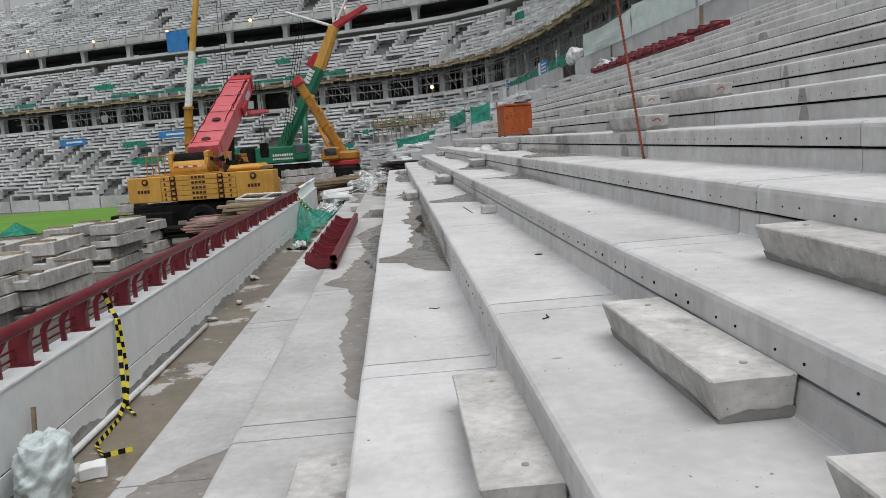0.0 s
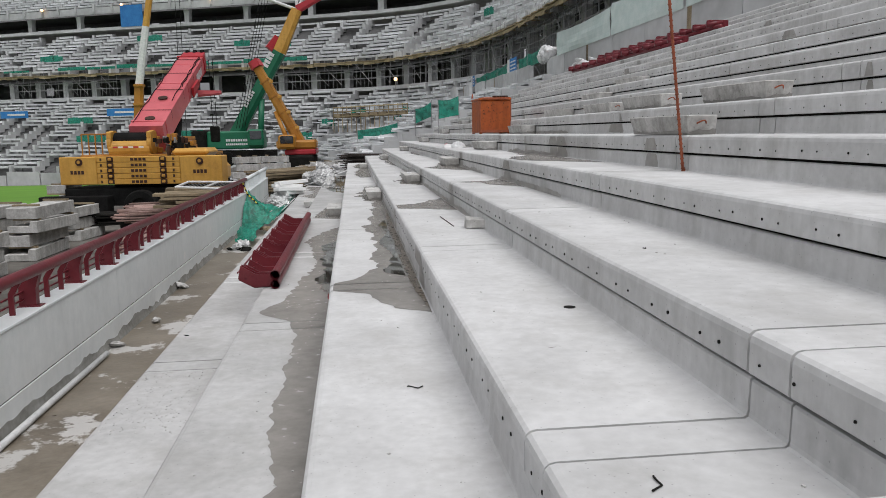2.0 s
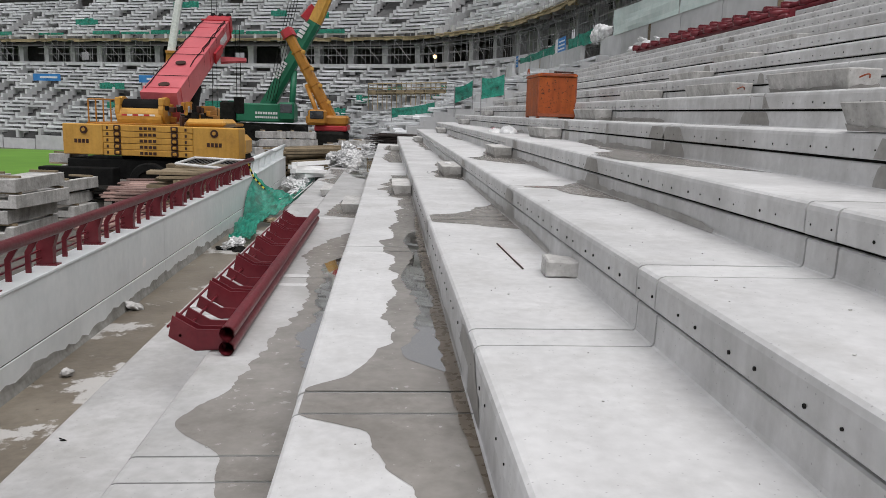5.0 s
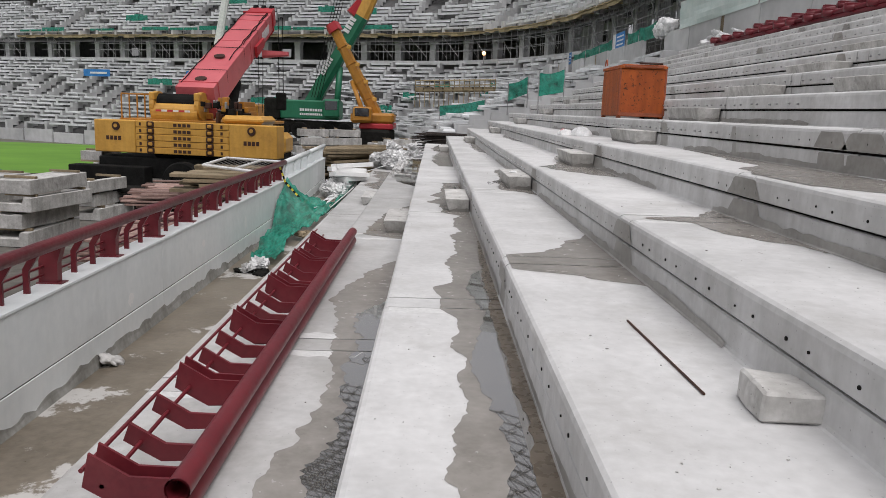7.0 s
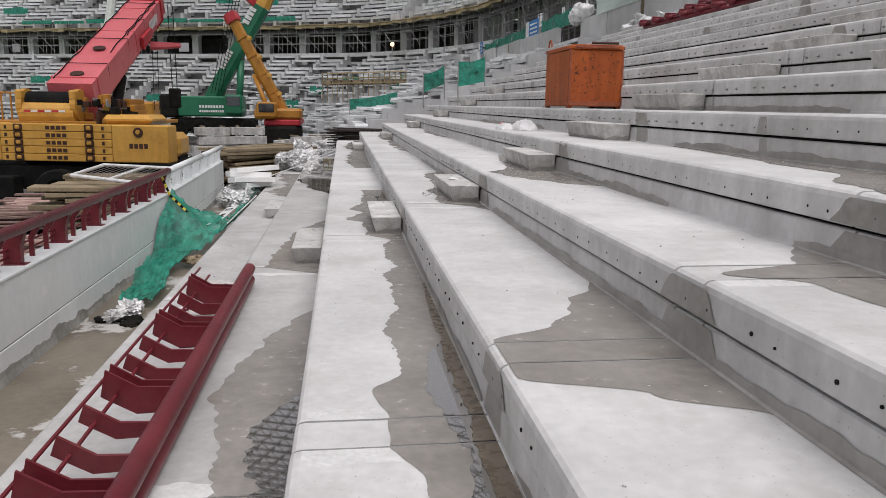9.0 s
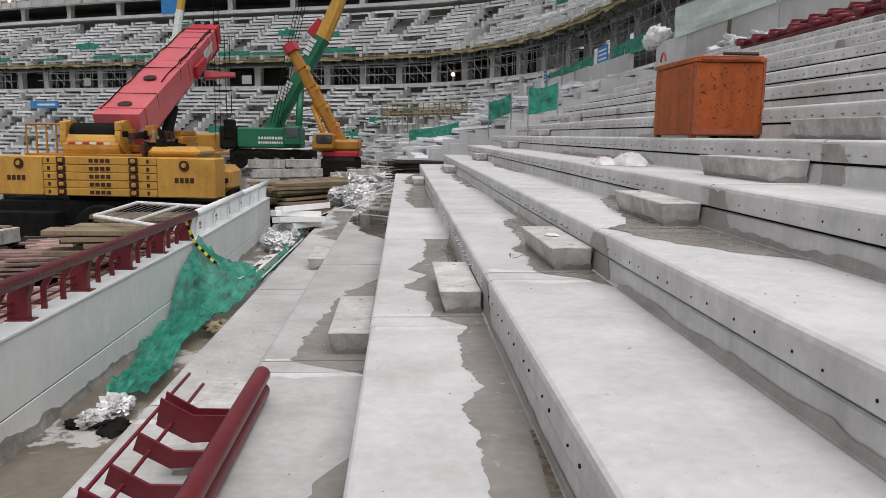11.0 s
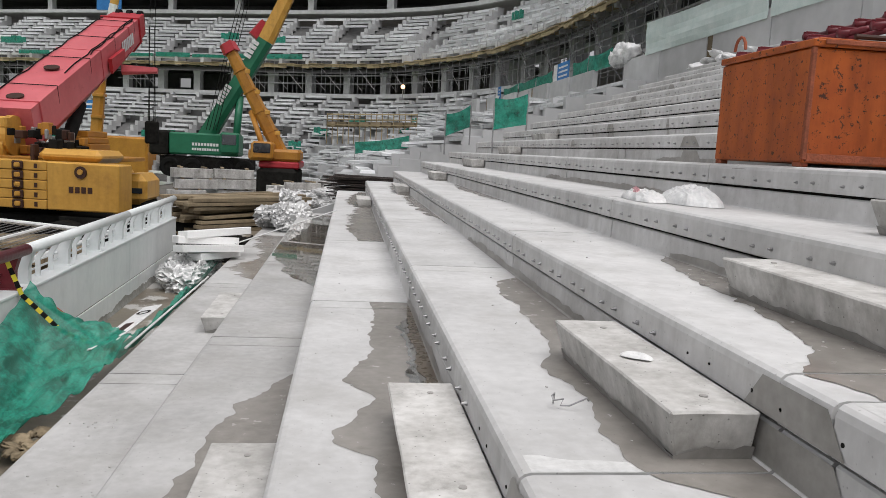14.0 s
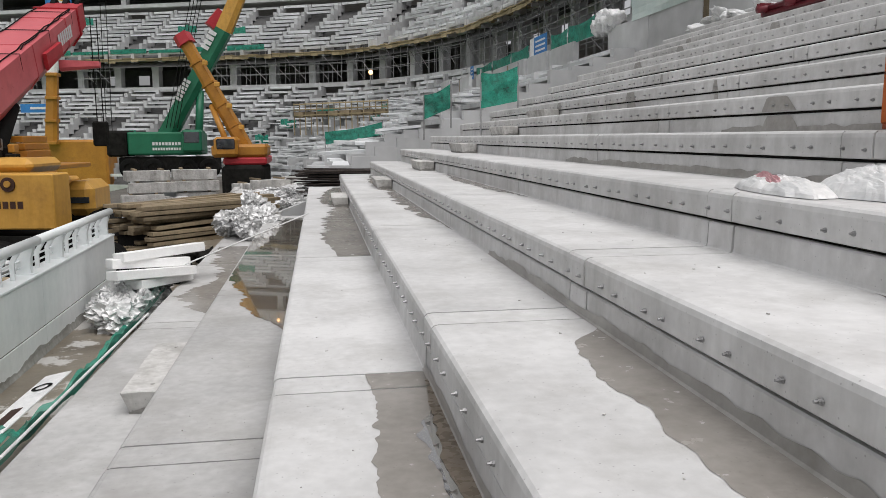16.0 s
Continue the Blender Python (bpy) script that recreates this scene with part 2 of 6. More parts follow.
def solid(x0, x1, y0, y1, z0, z1, bevel=0.0, m=None):
    bm = bmesh.new()
    box(bm, x0, x1, y0, y1, z0, z1)
    if bevel:
        bevelled(bm, bevel)
    if m is not None:
        bmesh.ops.transform(bm, matrix=m, verts=bm.verts)
    return bm


def prism(bm, profile, y0, y1, m=None):
    """A profile of (x, z), counter-clockwise seen from -y, drawn out along y."""
    a = [bm.verts.new((x, y0, z)) for x, z in profile]
    b = [bm.verts.new((x, y1, z)) for x, z in profile]
    n = len(profile)
    for i in range(n):
        j = (i + 1) % n
        bm.faces.new((a[j], a[i], b[i], b[j]))
    bm.faces.new(a)
    bm.faces.new(b[::-1])
    if m is not None:
        bmesh.ops.transform(bm, matrix=m, verts=a + b)


def tube(bm, p, q, r, n=8, r2=None, caps=True):
    p, q = Vector(p), Vector(q)
    way = (q - p).normalized()
    side = way.orthogonal().normalized()
    up = way.cross(side)
    rings = []
    for c, rad in ((p, r), (q, r if r2 is None else r2)):
        rings.append([bm.verts.new(c + rad * (math.cos(2 * math.pi * i / n) * side + math.sin(2 * math.pi * i / n) * up)) for i in range(n)])
    for i in range(n):
        j = (i + 1) % n
        bm.faces.new((rings[0][i], rings[0][j], rings[1][j], rings[1][i]))
    if caps:
        bm.faces.new(rings[0][::-1])
        bm.faces.new(rings[1])


def rod(name, p, q, r, mat, parent=None, n=8, label=""):
    bm = bmesh.new()
    tube(bm, p, q, r, n)
    return link_mesh(name, bm, mat, parent, label, smooth=n > 8)


def bent(bm, pts, r, n=6):
    """One tube through all the points."""
    pts = [Vector(p) for p in pts]
    rings, side = [], None
    for i, p in enumerate(pts):
        way = (pts[min(i + 1, len(pts) - 1)] - pts[max(i - 1, 0)]).normalized()
        side = way.orthogonal().normalized() if side is None else (side - way * side.dot(way)).normalized()
        up = way.cross(side)
        rings.append([bm.verts.new(p + r * (math.cos(math.tau * a / n) * side + math.sin(math.tau * a / n) * up)) for a in range(n)])
    for a, b in zip(rings, rings[1:]):
        for q in range(n):
            bm.faces.new((a[q], a[(q + 1) % n], b[(q + 1) % n], b[q]))
    bm.faces.new(rings[0][::-1])
    bm.faces.new(rings[-1])


# ---- the plan: rows rise to +x, the way leads along +y ----
TREAD, RISE = 0.81, 0.325
def row_x(k):
    return TREAD * k - 0.01
def row_z(k):
    return 1.0 + RISE * k
JOINTS = [-5.2, -0.75, 3.52, 7.96, 12.06, 16.76, 20.96, 25.2, 29.2, 33.4, 37.5]
STRIP = 0.27
LAST_ROW = 14


# ---- ground ----
def ground_z(x, y):
    fall = max(0.0, min(1.0, (y - 40) / 65)) * 2.3
    return -1.2 - fall * max(0.0, min(1.0, (-13 - x) / 6))


def sheet(name, xs, ys, lift, mat):
    verts = [(x, y, ground_z(x, y) + lift) for y in ys for x in xs]
    w = len(xs)
    faces = [(j * w + i, j * w + i + 1, (j + 1) * w + i + 1, (j + 1) * w + i) for j in range(len(ys) - 1) for i in range(w - 1)]
    return mesh_raw(name, verts, faces, mat)


tagged(sheet("ground", [-900, -300, -120, -80, -60, -40, -30, -22, -19, -13, -8, -4, 0, 8, 30, 120, 400, 900], [-600, -200, -60, -30, 0, 20, 40, 50, 60, 70, 80, 90, 105, 120, 160, 300, 900], -0.02, DIRT), "bare grey-brown ground of the building site", "ground", kind="structure")
tagged(sheet("pitch", [-110, -80, -60, -40, -30, -22, -19, -17], [43, 46, 50, 60, 70, 80, 90, 100], 0.03, GRASS), "mown green grass pitch", "pitch", kind="structure")

# ---- terrace of precast units ----
terrace = thing("terrace", "pale grey precast concrete seating terrace, damp in places", "terrace", kind="structure")


def unit_profile():
    return [(0, -0.152), (0.006, -0.158), (0.1, -0.158), (0.1, -0.13), (0.94, -0.13), (0.94, 0.147), (0.834, 0.147), (0.826, 0.139), (0.823, 0.022), (0.819, 0.007), (0.808, 0.0), (0.042, 0.0), (0.02, -0.005), (0.006, -0.017), (0.0, -0.04)]


unit_meshes = {}
for k in range(-2, LAST_ROW + 1):
    for j in range(len(JOINTS) - 1):
        for name, y0, y1, drop in (("terrace_unit", JOINTS[j] + 0.008, JOINTS[j + 1] - STRIP - 0.008, 0.0), ("infill_strip", JOINTS[j + 1] - STRIP + 0.008, JOINTS[j + 1] - 0.008, 0.001)):
            if k == -2 and y0 > 31 or k == -1 and y0 > 33:
                continue
            key = (name, round(y1 - y0, 3), k < 0)
            if key not in unit_meshes:
                bm = bmesh.new()
                prism(bm, unit_profile(), 0, y1 - y0)
                bmesh.ops.recalc_face_normals(bm, faces=bm.faces)
                me = bpy.data.meshes.new(name)
                bm.to_mesh(me)
                bm.free()
                me.materials.append(CONCRETE_WORN if k < 0 else CONCRETE)
                unit_meshes[key] = me
            ob = new(name, unit_meshes[key])
            ob.parent = terrace
            ob.location = (row_x(k) + random.uniform(-0.004, 0.004), y0, row_z(k) - drop)
# dark joint mortar, black backing painted for shade under the lips, rakers below
bm = bmesh.new()
for k in range(-2, LAST_ROW + 1):
    box(bm, row_x(k) + 0.015, row_x(k) + 0.79, -5.1, 31 if k == -2 else 33 if k == -1 else 37.4, row_z(k) - 0.125, row_z(k) - 0.03)
    box(bm, row_x(k) + 0.05, row_x(k) + 0.095, -5.1, 31 if k == -2 else 33 if k == -1 else 37.4, row_z(k) - 0.177, row_z(k) - 0.02)
part("joint_and_gap_backing", bm, GROUT, terrace)
for y in JOINTS[1:]:
    bm = bmesh.new()
    prism(bm, [(-1.5, -0.6), (12.6, -0.6), (12.6, row_z(14) - 0.2), (-1.0, 0.3), (-1.5, 0.14)], y - 0.33, y + 0.06)
    part("raker_beam", bm, CONCRETE_FRAME, terrace)

# bolts along the front lips: plugs flush with the face, or heads standing out
for k in range(1, 15):
    bm, bh = bmesh.new(), bmesh.new()
    for n in range(150):
        # in pairs, half a metre from pair to pair
        y = -1.26 + 0.5 * (n // 2) + 0.18 * (n % 2) + random.uniform(-0.02, 0.02)
        z = row_z(k) - 0.106 + random.uniform(-0.006, 0.006)
        x = row_x(k)
        if y < (17.5 if k < 4 else 14.5):
            tube(bm, (x + 0.02, y, z), (x - 0.0025, y, z), random.uniform(0.005, 0.009), 7)
        else:
            tube(bh, (x + 0.02, y, z), (x - 0.026, y, z), 0.0055, 6)
            tube(bh, (x + 0.0, y, z), (x - 0.008, y, z), 0.0125, 6)
            tube(bh, (x - 0.008, y, z), (x - 0.015, y, z), 0.009, 6)
    tagged(part("bolt_plug", bm, GROUT, terrace), kind="stuff")
    tagged(part("anchor_bolt", bh, STEEL, terrace), kind="stuff")

# ---- walkway and front wall ----
bm = bmesh.new()
box(bm, -2.8, -1.52, -8, 37, -1.25, 0.0)
tagged(link_mesh("walkway", bm, WALKWAY), "damp grey screed walkway with dried pale patches", "walkway", kind="structure")


def wall_x(y):
    return -2.58 - 0.03 * max(0, y - 22)


wall = thing("front_wall", "pale grey plastered parapet wall with a dirty damp foot", "wall", kind="structure")
cuts = [-8, -3.4, 1.2, 5.8, 10.35, 14.9, 19.4, 22.0, 25.6, 29.0]
for a, b in zip(cuts, cuts[1:]):
    turn = pose(wall_x(a), a, 0, 0, 0, math.degrees(math.atan2(wall_x(a) - wall_x(b), b - a)))
    part("wall_panel", solid(-0.2, 0, 0.002, b - a - 0.002, 0.285, 0.832, 0.004, turn), WALL_PAINT, wall)
    part("wall_base", solid(-0.2, 0.004, 0.0, b - a, -0.02, 0.277, 0.004, turn), WALL_PAINT, wall)
    part("coping", solid(-0.215, 0.012, 0.0, b - a, 0.832, 0.862, 0.006, turn), WHITE_PAINT, wall, "white coping edge")
    bm = bmesh.new()
    steps = int((b - a) / 0.08)
    prev = None
    for i in range(steps + 1):
        y = (b - a) * i / steps
        h = 0.085 + 0.07 * noise.noise((0.9 * (a + y), 3.3, 0)) + 0.05 * noise.noise((4 * (a + y), 7.3, 0)) + 0.03 * noise.noise((11 * (a + y), 2.3, 0))
        now = [bm.verts.new(turn @ Vector(p)) for p in ((0.03, y, 0.0), (0.012, y, max(0.02, h * 0.6)), (0.0075, y, max(0.03, h)), (0.0, y, max(0.03, h)))]
        if prev:
            for q in range(3):
                bm.faces.new((prev[q], now[q], now[q + 1], prev[q + 1]))
        prev = now
    part("damp_foot", bm, WALL_DAMP, wall, "dark damp mortar along the wall foot")
    part("wall_core", solid(-0.19, -0.006, 0.001, b - a - 0.001, -1.25, 0.3, 0, turn), GROUT, wall)


def guard_rail(y0, y1, first, mat, label, group):
    """A tubular top rail on bent plate posts with two slim pickets between each pair."""
    rail = thing("guard_rail", label, "railing", group)
    lean = lambda y: wall_x(y) - 0.12
    bm = bmesh.new()
    ys = [y0] + [y for y in (22.0, 25.6) if y0 < y < y1] + [y1]
    for a, b in zip(ys, ys[1:]):
        tube(bm, (lean(a) + 0.09, a, 1.2), (lean(b) + 0.09, b, 1.2), 0.052, 14)
    part("top_rail", bm, mat, rail, smooth=True)
    for off, z in ((-0.05, 0.93), (-0.05, 1.0)):
        bm = bmesh.new()
        for a, b in zip(ys, ys[1:]):
            tube(bm, (lean(a) + off, a, z), (lean(b) + off, b, z), 0.011, 6)
        part("lower_bar", bm, mat, rail)
    y = first
    while y < y1:
        for dy, w, d, name in ((0.0, 0.075, 0.15, "post"), (0.39, 0.022, 0.045, "picket"), (0.75, 0.022, 0.045, "picket")):
            yy = y + dy
            if not y0 <= yy <= y1 - 0.03:
                continue
            x = lean(yy)
            bm = bmesh.new()
            prism(bm, [(x - d * 0.6, 0.862), (x + d * 0.4, 0.862), (x + d * 0.42, 1.03), (x + 0.11, 1.18), (x + 0.105 - d * 0.8, 1.21), (x - d * 0.55, 1.05)], yy - w / 2, yy + w / 2)
            bmesh.ops.recalc_face_normals(bm, faces=bm.faces)
            part(name, bm, mat, rail)
            if name == "post":
                part("base_plate", solid(x - 0.1, x + 0.1, yy - 0.06, yy + 0.06, 0.862, 0.872), mat, rail)
        y += 1.13
    return rail


guard_rail(-7.8, 21.95, -7.6, MAROON, "maroon painted steel guard rail fixed on the wall", "guard rails on the wall")
guard_rail(21.99, 28.95, 22.1, WHITE_PAINT, "white primed steel guard rail fixed on the wall", "guard rails on the wall")

# ---- step blocks ----
def step_block(label="rough grey concrete step block with two lifting holes"):
    t = thing("step_block", label, "concrete block", "step blocks in the aisles")
    bm = bmesh.new()
    a = [bm.verts.new(p) for p in ((0.05, 0.05, 0), (0.313, 0.05, 0), (0.313, 1.27, 0), (0.05, 1.27, 0))]
    b = [bm.verts.new(p) for p in ((0, 0, 0.175), (0.313, 0, 0.175), (0.313, 1.32, 0.175), (0, 1.32, 0.175))]
    bm.faces.new(a[::-1])
    bm.faces.new(b)
    for i in range(4):
        bm.faces.new((a[i], a[(i + 1) % 4], b[(i + 1) % 4], b[i]))
    bmesh.ops.subdivide_edges(bm, edges=bm.edges[:], cuts=5, use_grid_fill=True)
    bmesh.ops.bevel(bm, geom=[e for e in bm.edges if len(e.link_faces) == 2 and e.calc_face_angle() > 0.5], offset=0.008, segments=1, affect="EDGES")
    for v in bm.verts:
        v.co += 0.004 * Vector((noise.noise(v.co * 9), noise.noise(v.co * 9 + Vector((5, 0, 0))), 0.6 * noise.noise(v.co * 9 + Vector((0, 5, 0)))))
    part("body", bm, CONCRETE_BLOCK, t)
    # wet foot with a wavy rim, a little proud of the faces
    bm = bmesh.new()
    loop = []
    for (ax, ay), (bx, by) in (((0.05, 0.05), (0.313, 0.05)), ((0.313, 0.05), (0.313, 1.27)), ((0.313, 1.27), (0.05, 1.27)), ((0.05, 1.27), (0.05, 0.05))):
        n = 8 if ay == by else 26
        loop += [(ax + (bx - ax) * i / n, ay + (by - ay) * i / n) for i in range(n)]
    low, top = [], []
    for x, y in loop:
        h = max(0.008, 0.03 + 0.04 * noise.noise((6 * x, 5 * y, 2)) + 0.025 * noise.noise((19 * x, 17 * y, 5)))
        f = h / 0.175 * 0.05
        ox = -1 if x < 0.06 else 1 if x > 0.31 else 0
        oy = -1 if y < 0.06 else 1 if y > 1.26 else 0
        low.append(bm.verts.new((x + 0.0045 * ox, y + 0.0045 * oy, 0.0)))
        top.append(bm.verts.new((x + (0.0045 + (f if x < 0.06 else 0)) * ox, y + (0.0045 + f) * oy, h)))
    for i in range(len(loop)):
        j = (i + 1) % len(loop)
        bm.faces.new((low[i], low[j], top[j], top[i]))
    part("damp_foot", bm, BLOCK_DAMP, t, "dark damp foot")
    for y in (0.16, 1.16):
        bm = bmesh.new()
        tube(bm, (0.19, y, 0.17), (0.19, y, 0.1785), 0.015, 10)
        part("lifting_hole", bm, DAMP, t)
    return t


first_block = None
spots = [(k, 1.27) for k in (-1, 0, 1, 2, 3)] + [(k, 16.85) for k in range(-1, 9)] + [(-2, 15.54)] + [(k, 31.3) for k in range(0, 6)] + [(1, -0.67), (2, -0.67)] + [(-2, 22.3)]
for k, y in spots:
    m = pose(row_x(k) + (0.505 if y < 3 else 0.49) + random.uniform(-0.006, 0.006), y + random.uniform(-0.04, 0.04), row_z(k) + 0.002, 0, 0, random.uniform(-1.2, 1.2))
    if first_block is None:
        first_block = step_block()
        first_block.matrix_basis = m
    else:
        copy_thing(first_block, m)
hooked = None
for k, x, y in ((4, 0.0, 7.75), (5, 0.12, 8.1), (5, 0.1, 10.6), (5, 0.44, 13.6)):
    m = pose(row_x(k) + x, y, row_z(k) + 0.004, 0, 0, 2)
    if hooked is None:
        hooked = copy_thing(first_block, m)
        hooked["label"] = "rough concrete step block with a steel lifting loop"
        bm = bmesh.new()
        bent(bm, [Vector((0.12 + 0.015 * i, 0.02 - 0.05 * math.sin(math.pi * i / 6), 0.1 + 0.025 * math.sin(math.pi * i / 6))) for i in range(7)], 0.007)
        part("lifting_loop", bm, RUST, hooked)
    else:
        copy_thing(hooked, m)

# ---- wet patches and puddles ----
def wet_patch(k, y0, y1, reach, wave=0.09, mat=None, seed=0.0, label="dark wet patch on the concrete tread", lift=0.002, name="wet_patch"):
    """A film with a wavy rim, lying against the riser; reach: how far it comes over the tread, in metres, at start, middle and end."""
    t = thing(name, label, "wet patch", "wet patches")
    film_sheet(t, k, y0, y1, reach, wave, mat or WET, seed, lift)


def film_sheet(t, k, y0, y1, reach, wave, mat, seed, lift):
    verts, faces = [], []
    n = int((y1 - y0) / 0.03)
    marks = [y0 + (y1 - y0) * i / n for i in range(n + 1)]
    gaps = [(j - d - 0.008, j - d + 0.008) for j in JOINTS for d in (0, STRIP)]
    marks = sorted([y for y in marks if not any(a <= y <= b for a, b in gaps)] + [y for g in gaps for y in g if y0 < y < y1])
    for i, y in enumerate(marks):
        f = (y - y0) / (y1 - y0) * (len(reach) - 1)
        a = min(int(f), len(reach) - 2)
        g = f - a
        g = g * g * (3 - 2 * g)
        w = reach[a] * (1 - g) + reach[a + 1] * g
        ends = min(1.0, 6 * (y - y0) / (y1 - y0), 6 * (y1 - y) / (y1 - y0))
        w += ends * wave * (noise.noise((2.2 * y + seed, k * 3.1, seed)) + 1.3 * (0.3 - abs(noise.noise((4.5 * y, k * 2.7 + seed, 1)))) + 0.45 * noise.noise((13 * y, k, 4)) + 0.25 * noise.noise((33 * y, k, 9)))
        w = max(0.0, min(0.775, w))
        x1 = row_x(k) + 0.81
        x0 = x1 - w
        z = row_z(k) + lift
        verts += [(x0, y, z), ((x0 + x1) / 2, y, z), (x1, y, z)]
        if i and any(a0 - 1e-6 <= marks[i - 1] and y <= b0 + 1e-6 for a0, b0 in gaps):
            if faces:
                mesh_raw("film", verts[:-3], faces, mat, t)
            verts, faces = verts[-3:], []
        elif i:
            b = len(verts) - 3
            faces += [(b - 3, b - 2, b + 1, b), (b - 2, b - 1, b + 2, b + 1)]
    if faces:
        mesh_raw("film", verts, faces, mat, t)


wet_patch(-2, 1.0, 4.4, (0.6, 0.76, 0.7, 0.0), 0.05)
wet_patch(-1, 3.6, 7.9, (0.0, 0.16, 0.2, 0.24, 0.3, 0.28, 0.27, 0.28, 0.29, 0.36), 0.05)
wet_patch(-1, 7.9, 15.2, (0.36, 0.7, 0.5, 0.45, 0.42, 0.36, 0.28, 0.26, 0.34, 0.38, 0.44, 0.54, 0.44, 0.34, 0.2, 0.0), 0.06)
wet_patch(0, 6.7, 7.98, (0.0, 0.29, 0.4, 0.44, 0.79, 0.79), 0.03)
wet_patch(0, 7.97, 12.06, (0.79, 0.56, 0.48, 0.36, 0.33, 0.41, 0.36, 0.31, 0.3, 0.33, 0.3, 0.36, 0.29, 0.31, 0.42, 0.42), 0.05)
wet_patch(0, 12.06, 16.76, (0.41, 0.47, 0.3, 0.3, 0.34, 0.31, 0.26, 0.23, 0.24, 0.27, 0.19, 0.2, 0.19, 0.22, 0.14, 0.34), 0.06)
wet_patch(0, 16.76, 20.95, (0.38, 0.34, 0.37, 0.36, 0.56, 0.46, 0.36, 0.49, 0.43, 0.38, 0.34, 0.32, 0.31, 0.28, 0.3, 0.32), 0.05)
wet_patch(1, 11.2, 13.2, (0.0, 0.34, 0.79, 0.79, 0.79, 0.45, 0.3, 0.24, 0.06, 0.0), 0.03)
wet_patch(2, 10.7, 12.5, (0.03, 0.06, 0.25, 0.37, 0.38, 0.4, 0.68, 0.24, 0.12, 0.0), 0.03)
wet_patch(3, 9.9, 16.0, (0.0, 0.4, 0.79, 0.79, 0.66, 0.3, 0.26, 0.14, 0.1, 0.06, 0.0), 0.05)
wet_patch(1, 16.2, 20.5, (0.0, 0.12, 0.42, 0.4, 0.39, 0.4, 0.42, 0.32, 0.28, 0.25, 0.28, 0.24, 0.26, 0.25, 0.2, 0.0), 0.04)
wet_patch(2, 15.3, 19.6, (0.0, 0.3, 0.5, 0.66, 0.73, 0.5, 0.42, 0.35, 0.3, 0.25, 0.2, 0.14, 0.0), 0.05)
wet_patch(-1, 16.35, 20.1, (0.0, 0.58, 0.55, 0.5, 0.47, 0.43, 0.36, 0.18, 0.0), 0.06)
wet_patch(0, 25.2, 37.0, (0.36, 0.5, 0.42, 0.3, 0.5, 0.4, 0.2), 0.16)
wet_patch(-2, 16.2, 17.6, (0.0, 0.3, 0.3, 0.0), 0.12)
wet_patch(-2, 25.0, 31.0, (0.0, 0.6, 0.35, 0.6, 0.7), 0.16)
wet_patch(1, 24.6, 36.5, (0.0, 0.2, 0.16, 0.25, 0.1), 0.14)
wet_patch(2, 24.6, 30.0, (0.0, 0.16, 0.2, 0.0), 0.1)
# standing water lies in the lowest strip along the risers
wet_patch(-1, 8.6, 13.4, (0.0, 0.1, 0.22, 0.12, 0.2, 0.18, 0.24, 0.0), 0.1, WATER, 3.0, "still puddle mirroring the stand", name="puddle", lift=0.004)
wet_patch(0, 8.1, 13.3, (0.0, 0.3, 0.2, 0.14, 0.2, 0.24, 0.22, 0.16, 0.13, 0.2, 0.16, 0.0), 0.05, WATER, 5.0, "still puddle mirroring the stand", name="puddle", lift=0.004)
wet_patch(0, 17.2, 20.6, (0.0, 0.15, 0.12, 0.14, 0.1, 0.13, 0.0), 0.05, WATER, 6.0, "still puddle mirroring the stand", name="puddle", lift=0.004)
wet_patch(-1, 23.0, 32.6, (0.0, 0.5, 0.79, 0.79, 0.79, 0.6, 0.4), 0.08, MURKY, 7.0, "wide brown puddle mirroring the stand", name="puddle", lift=0.004)
# brown silt settled along the foot of the riser
for y0, y1 in ((6.9, 14.6), (16.9, 20.8)):
    wet_patch(0, y0, y1, (0.02, 0.07, 0.08, 0.06, 0.08, 0.07, 0.05, 0.02), 0.03, SILT, y0, "brown wet silt along the foot of a riser", name="silt_strip", lift=0.006)

# damp streaks down the risers beside the joints
def riser_stain(k, y0, y1, seed):
    for lo, hi, off in ((-0.152, -0.03, -0.0025), (-0.318, -0.186, 0.0135)):
        verts, faces = [], []
        n = int((y1 - y0) / 0.03)
        for i in range(n + 1):
            y = y0 + (y1 - y0) * i / n
            e = min(1.0, (5 + 3 * noise.noise((k, seed, 3))) * i / n, 5 * (n - i) / n) * (1.15 + 0.5 * noise.noise((y * 9, seed, k)))
            top = lo + (hi - lo) * max(0.05, min(1.0, e if off < 0 else e + 0.3))
            verts += [(row_x(k) + off - (0.003 if off > 0 else 0), y, row_z(k) + lo), (row_x(k) + off, y, row_z(k) + top)]
            if i:
                faces.append((2 * i - 2, 2 * i - 1, 2 * i + 1, 2 * i))
        tagged(mesh_raw("damp_streak", verts, faces, DAMP), "dark damp streak on a riser", "wet patch", "damp streaks")


for k in range(1, 6):
    riser_stain(k, 11.66, 12.1 + 0.04 * k, 1.0)
for k in range(1, 5):
    riser_stain(k, 16.42, 16.85 + 0.05 * k, 2.0)
riser_stain(1, 7.5, 8.3, 4.0)
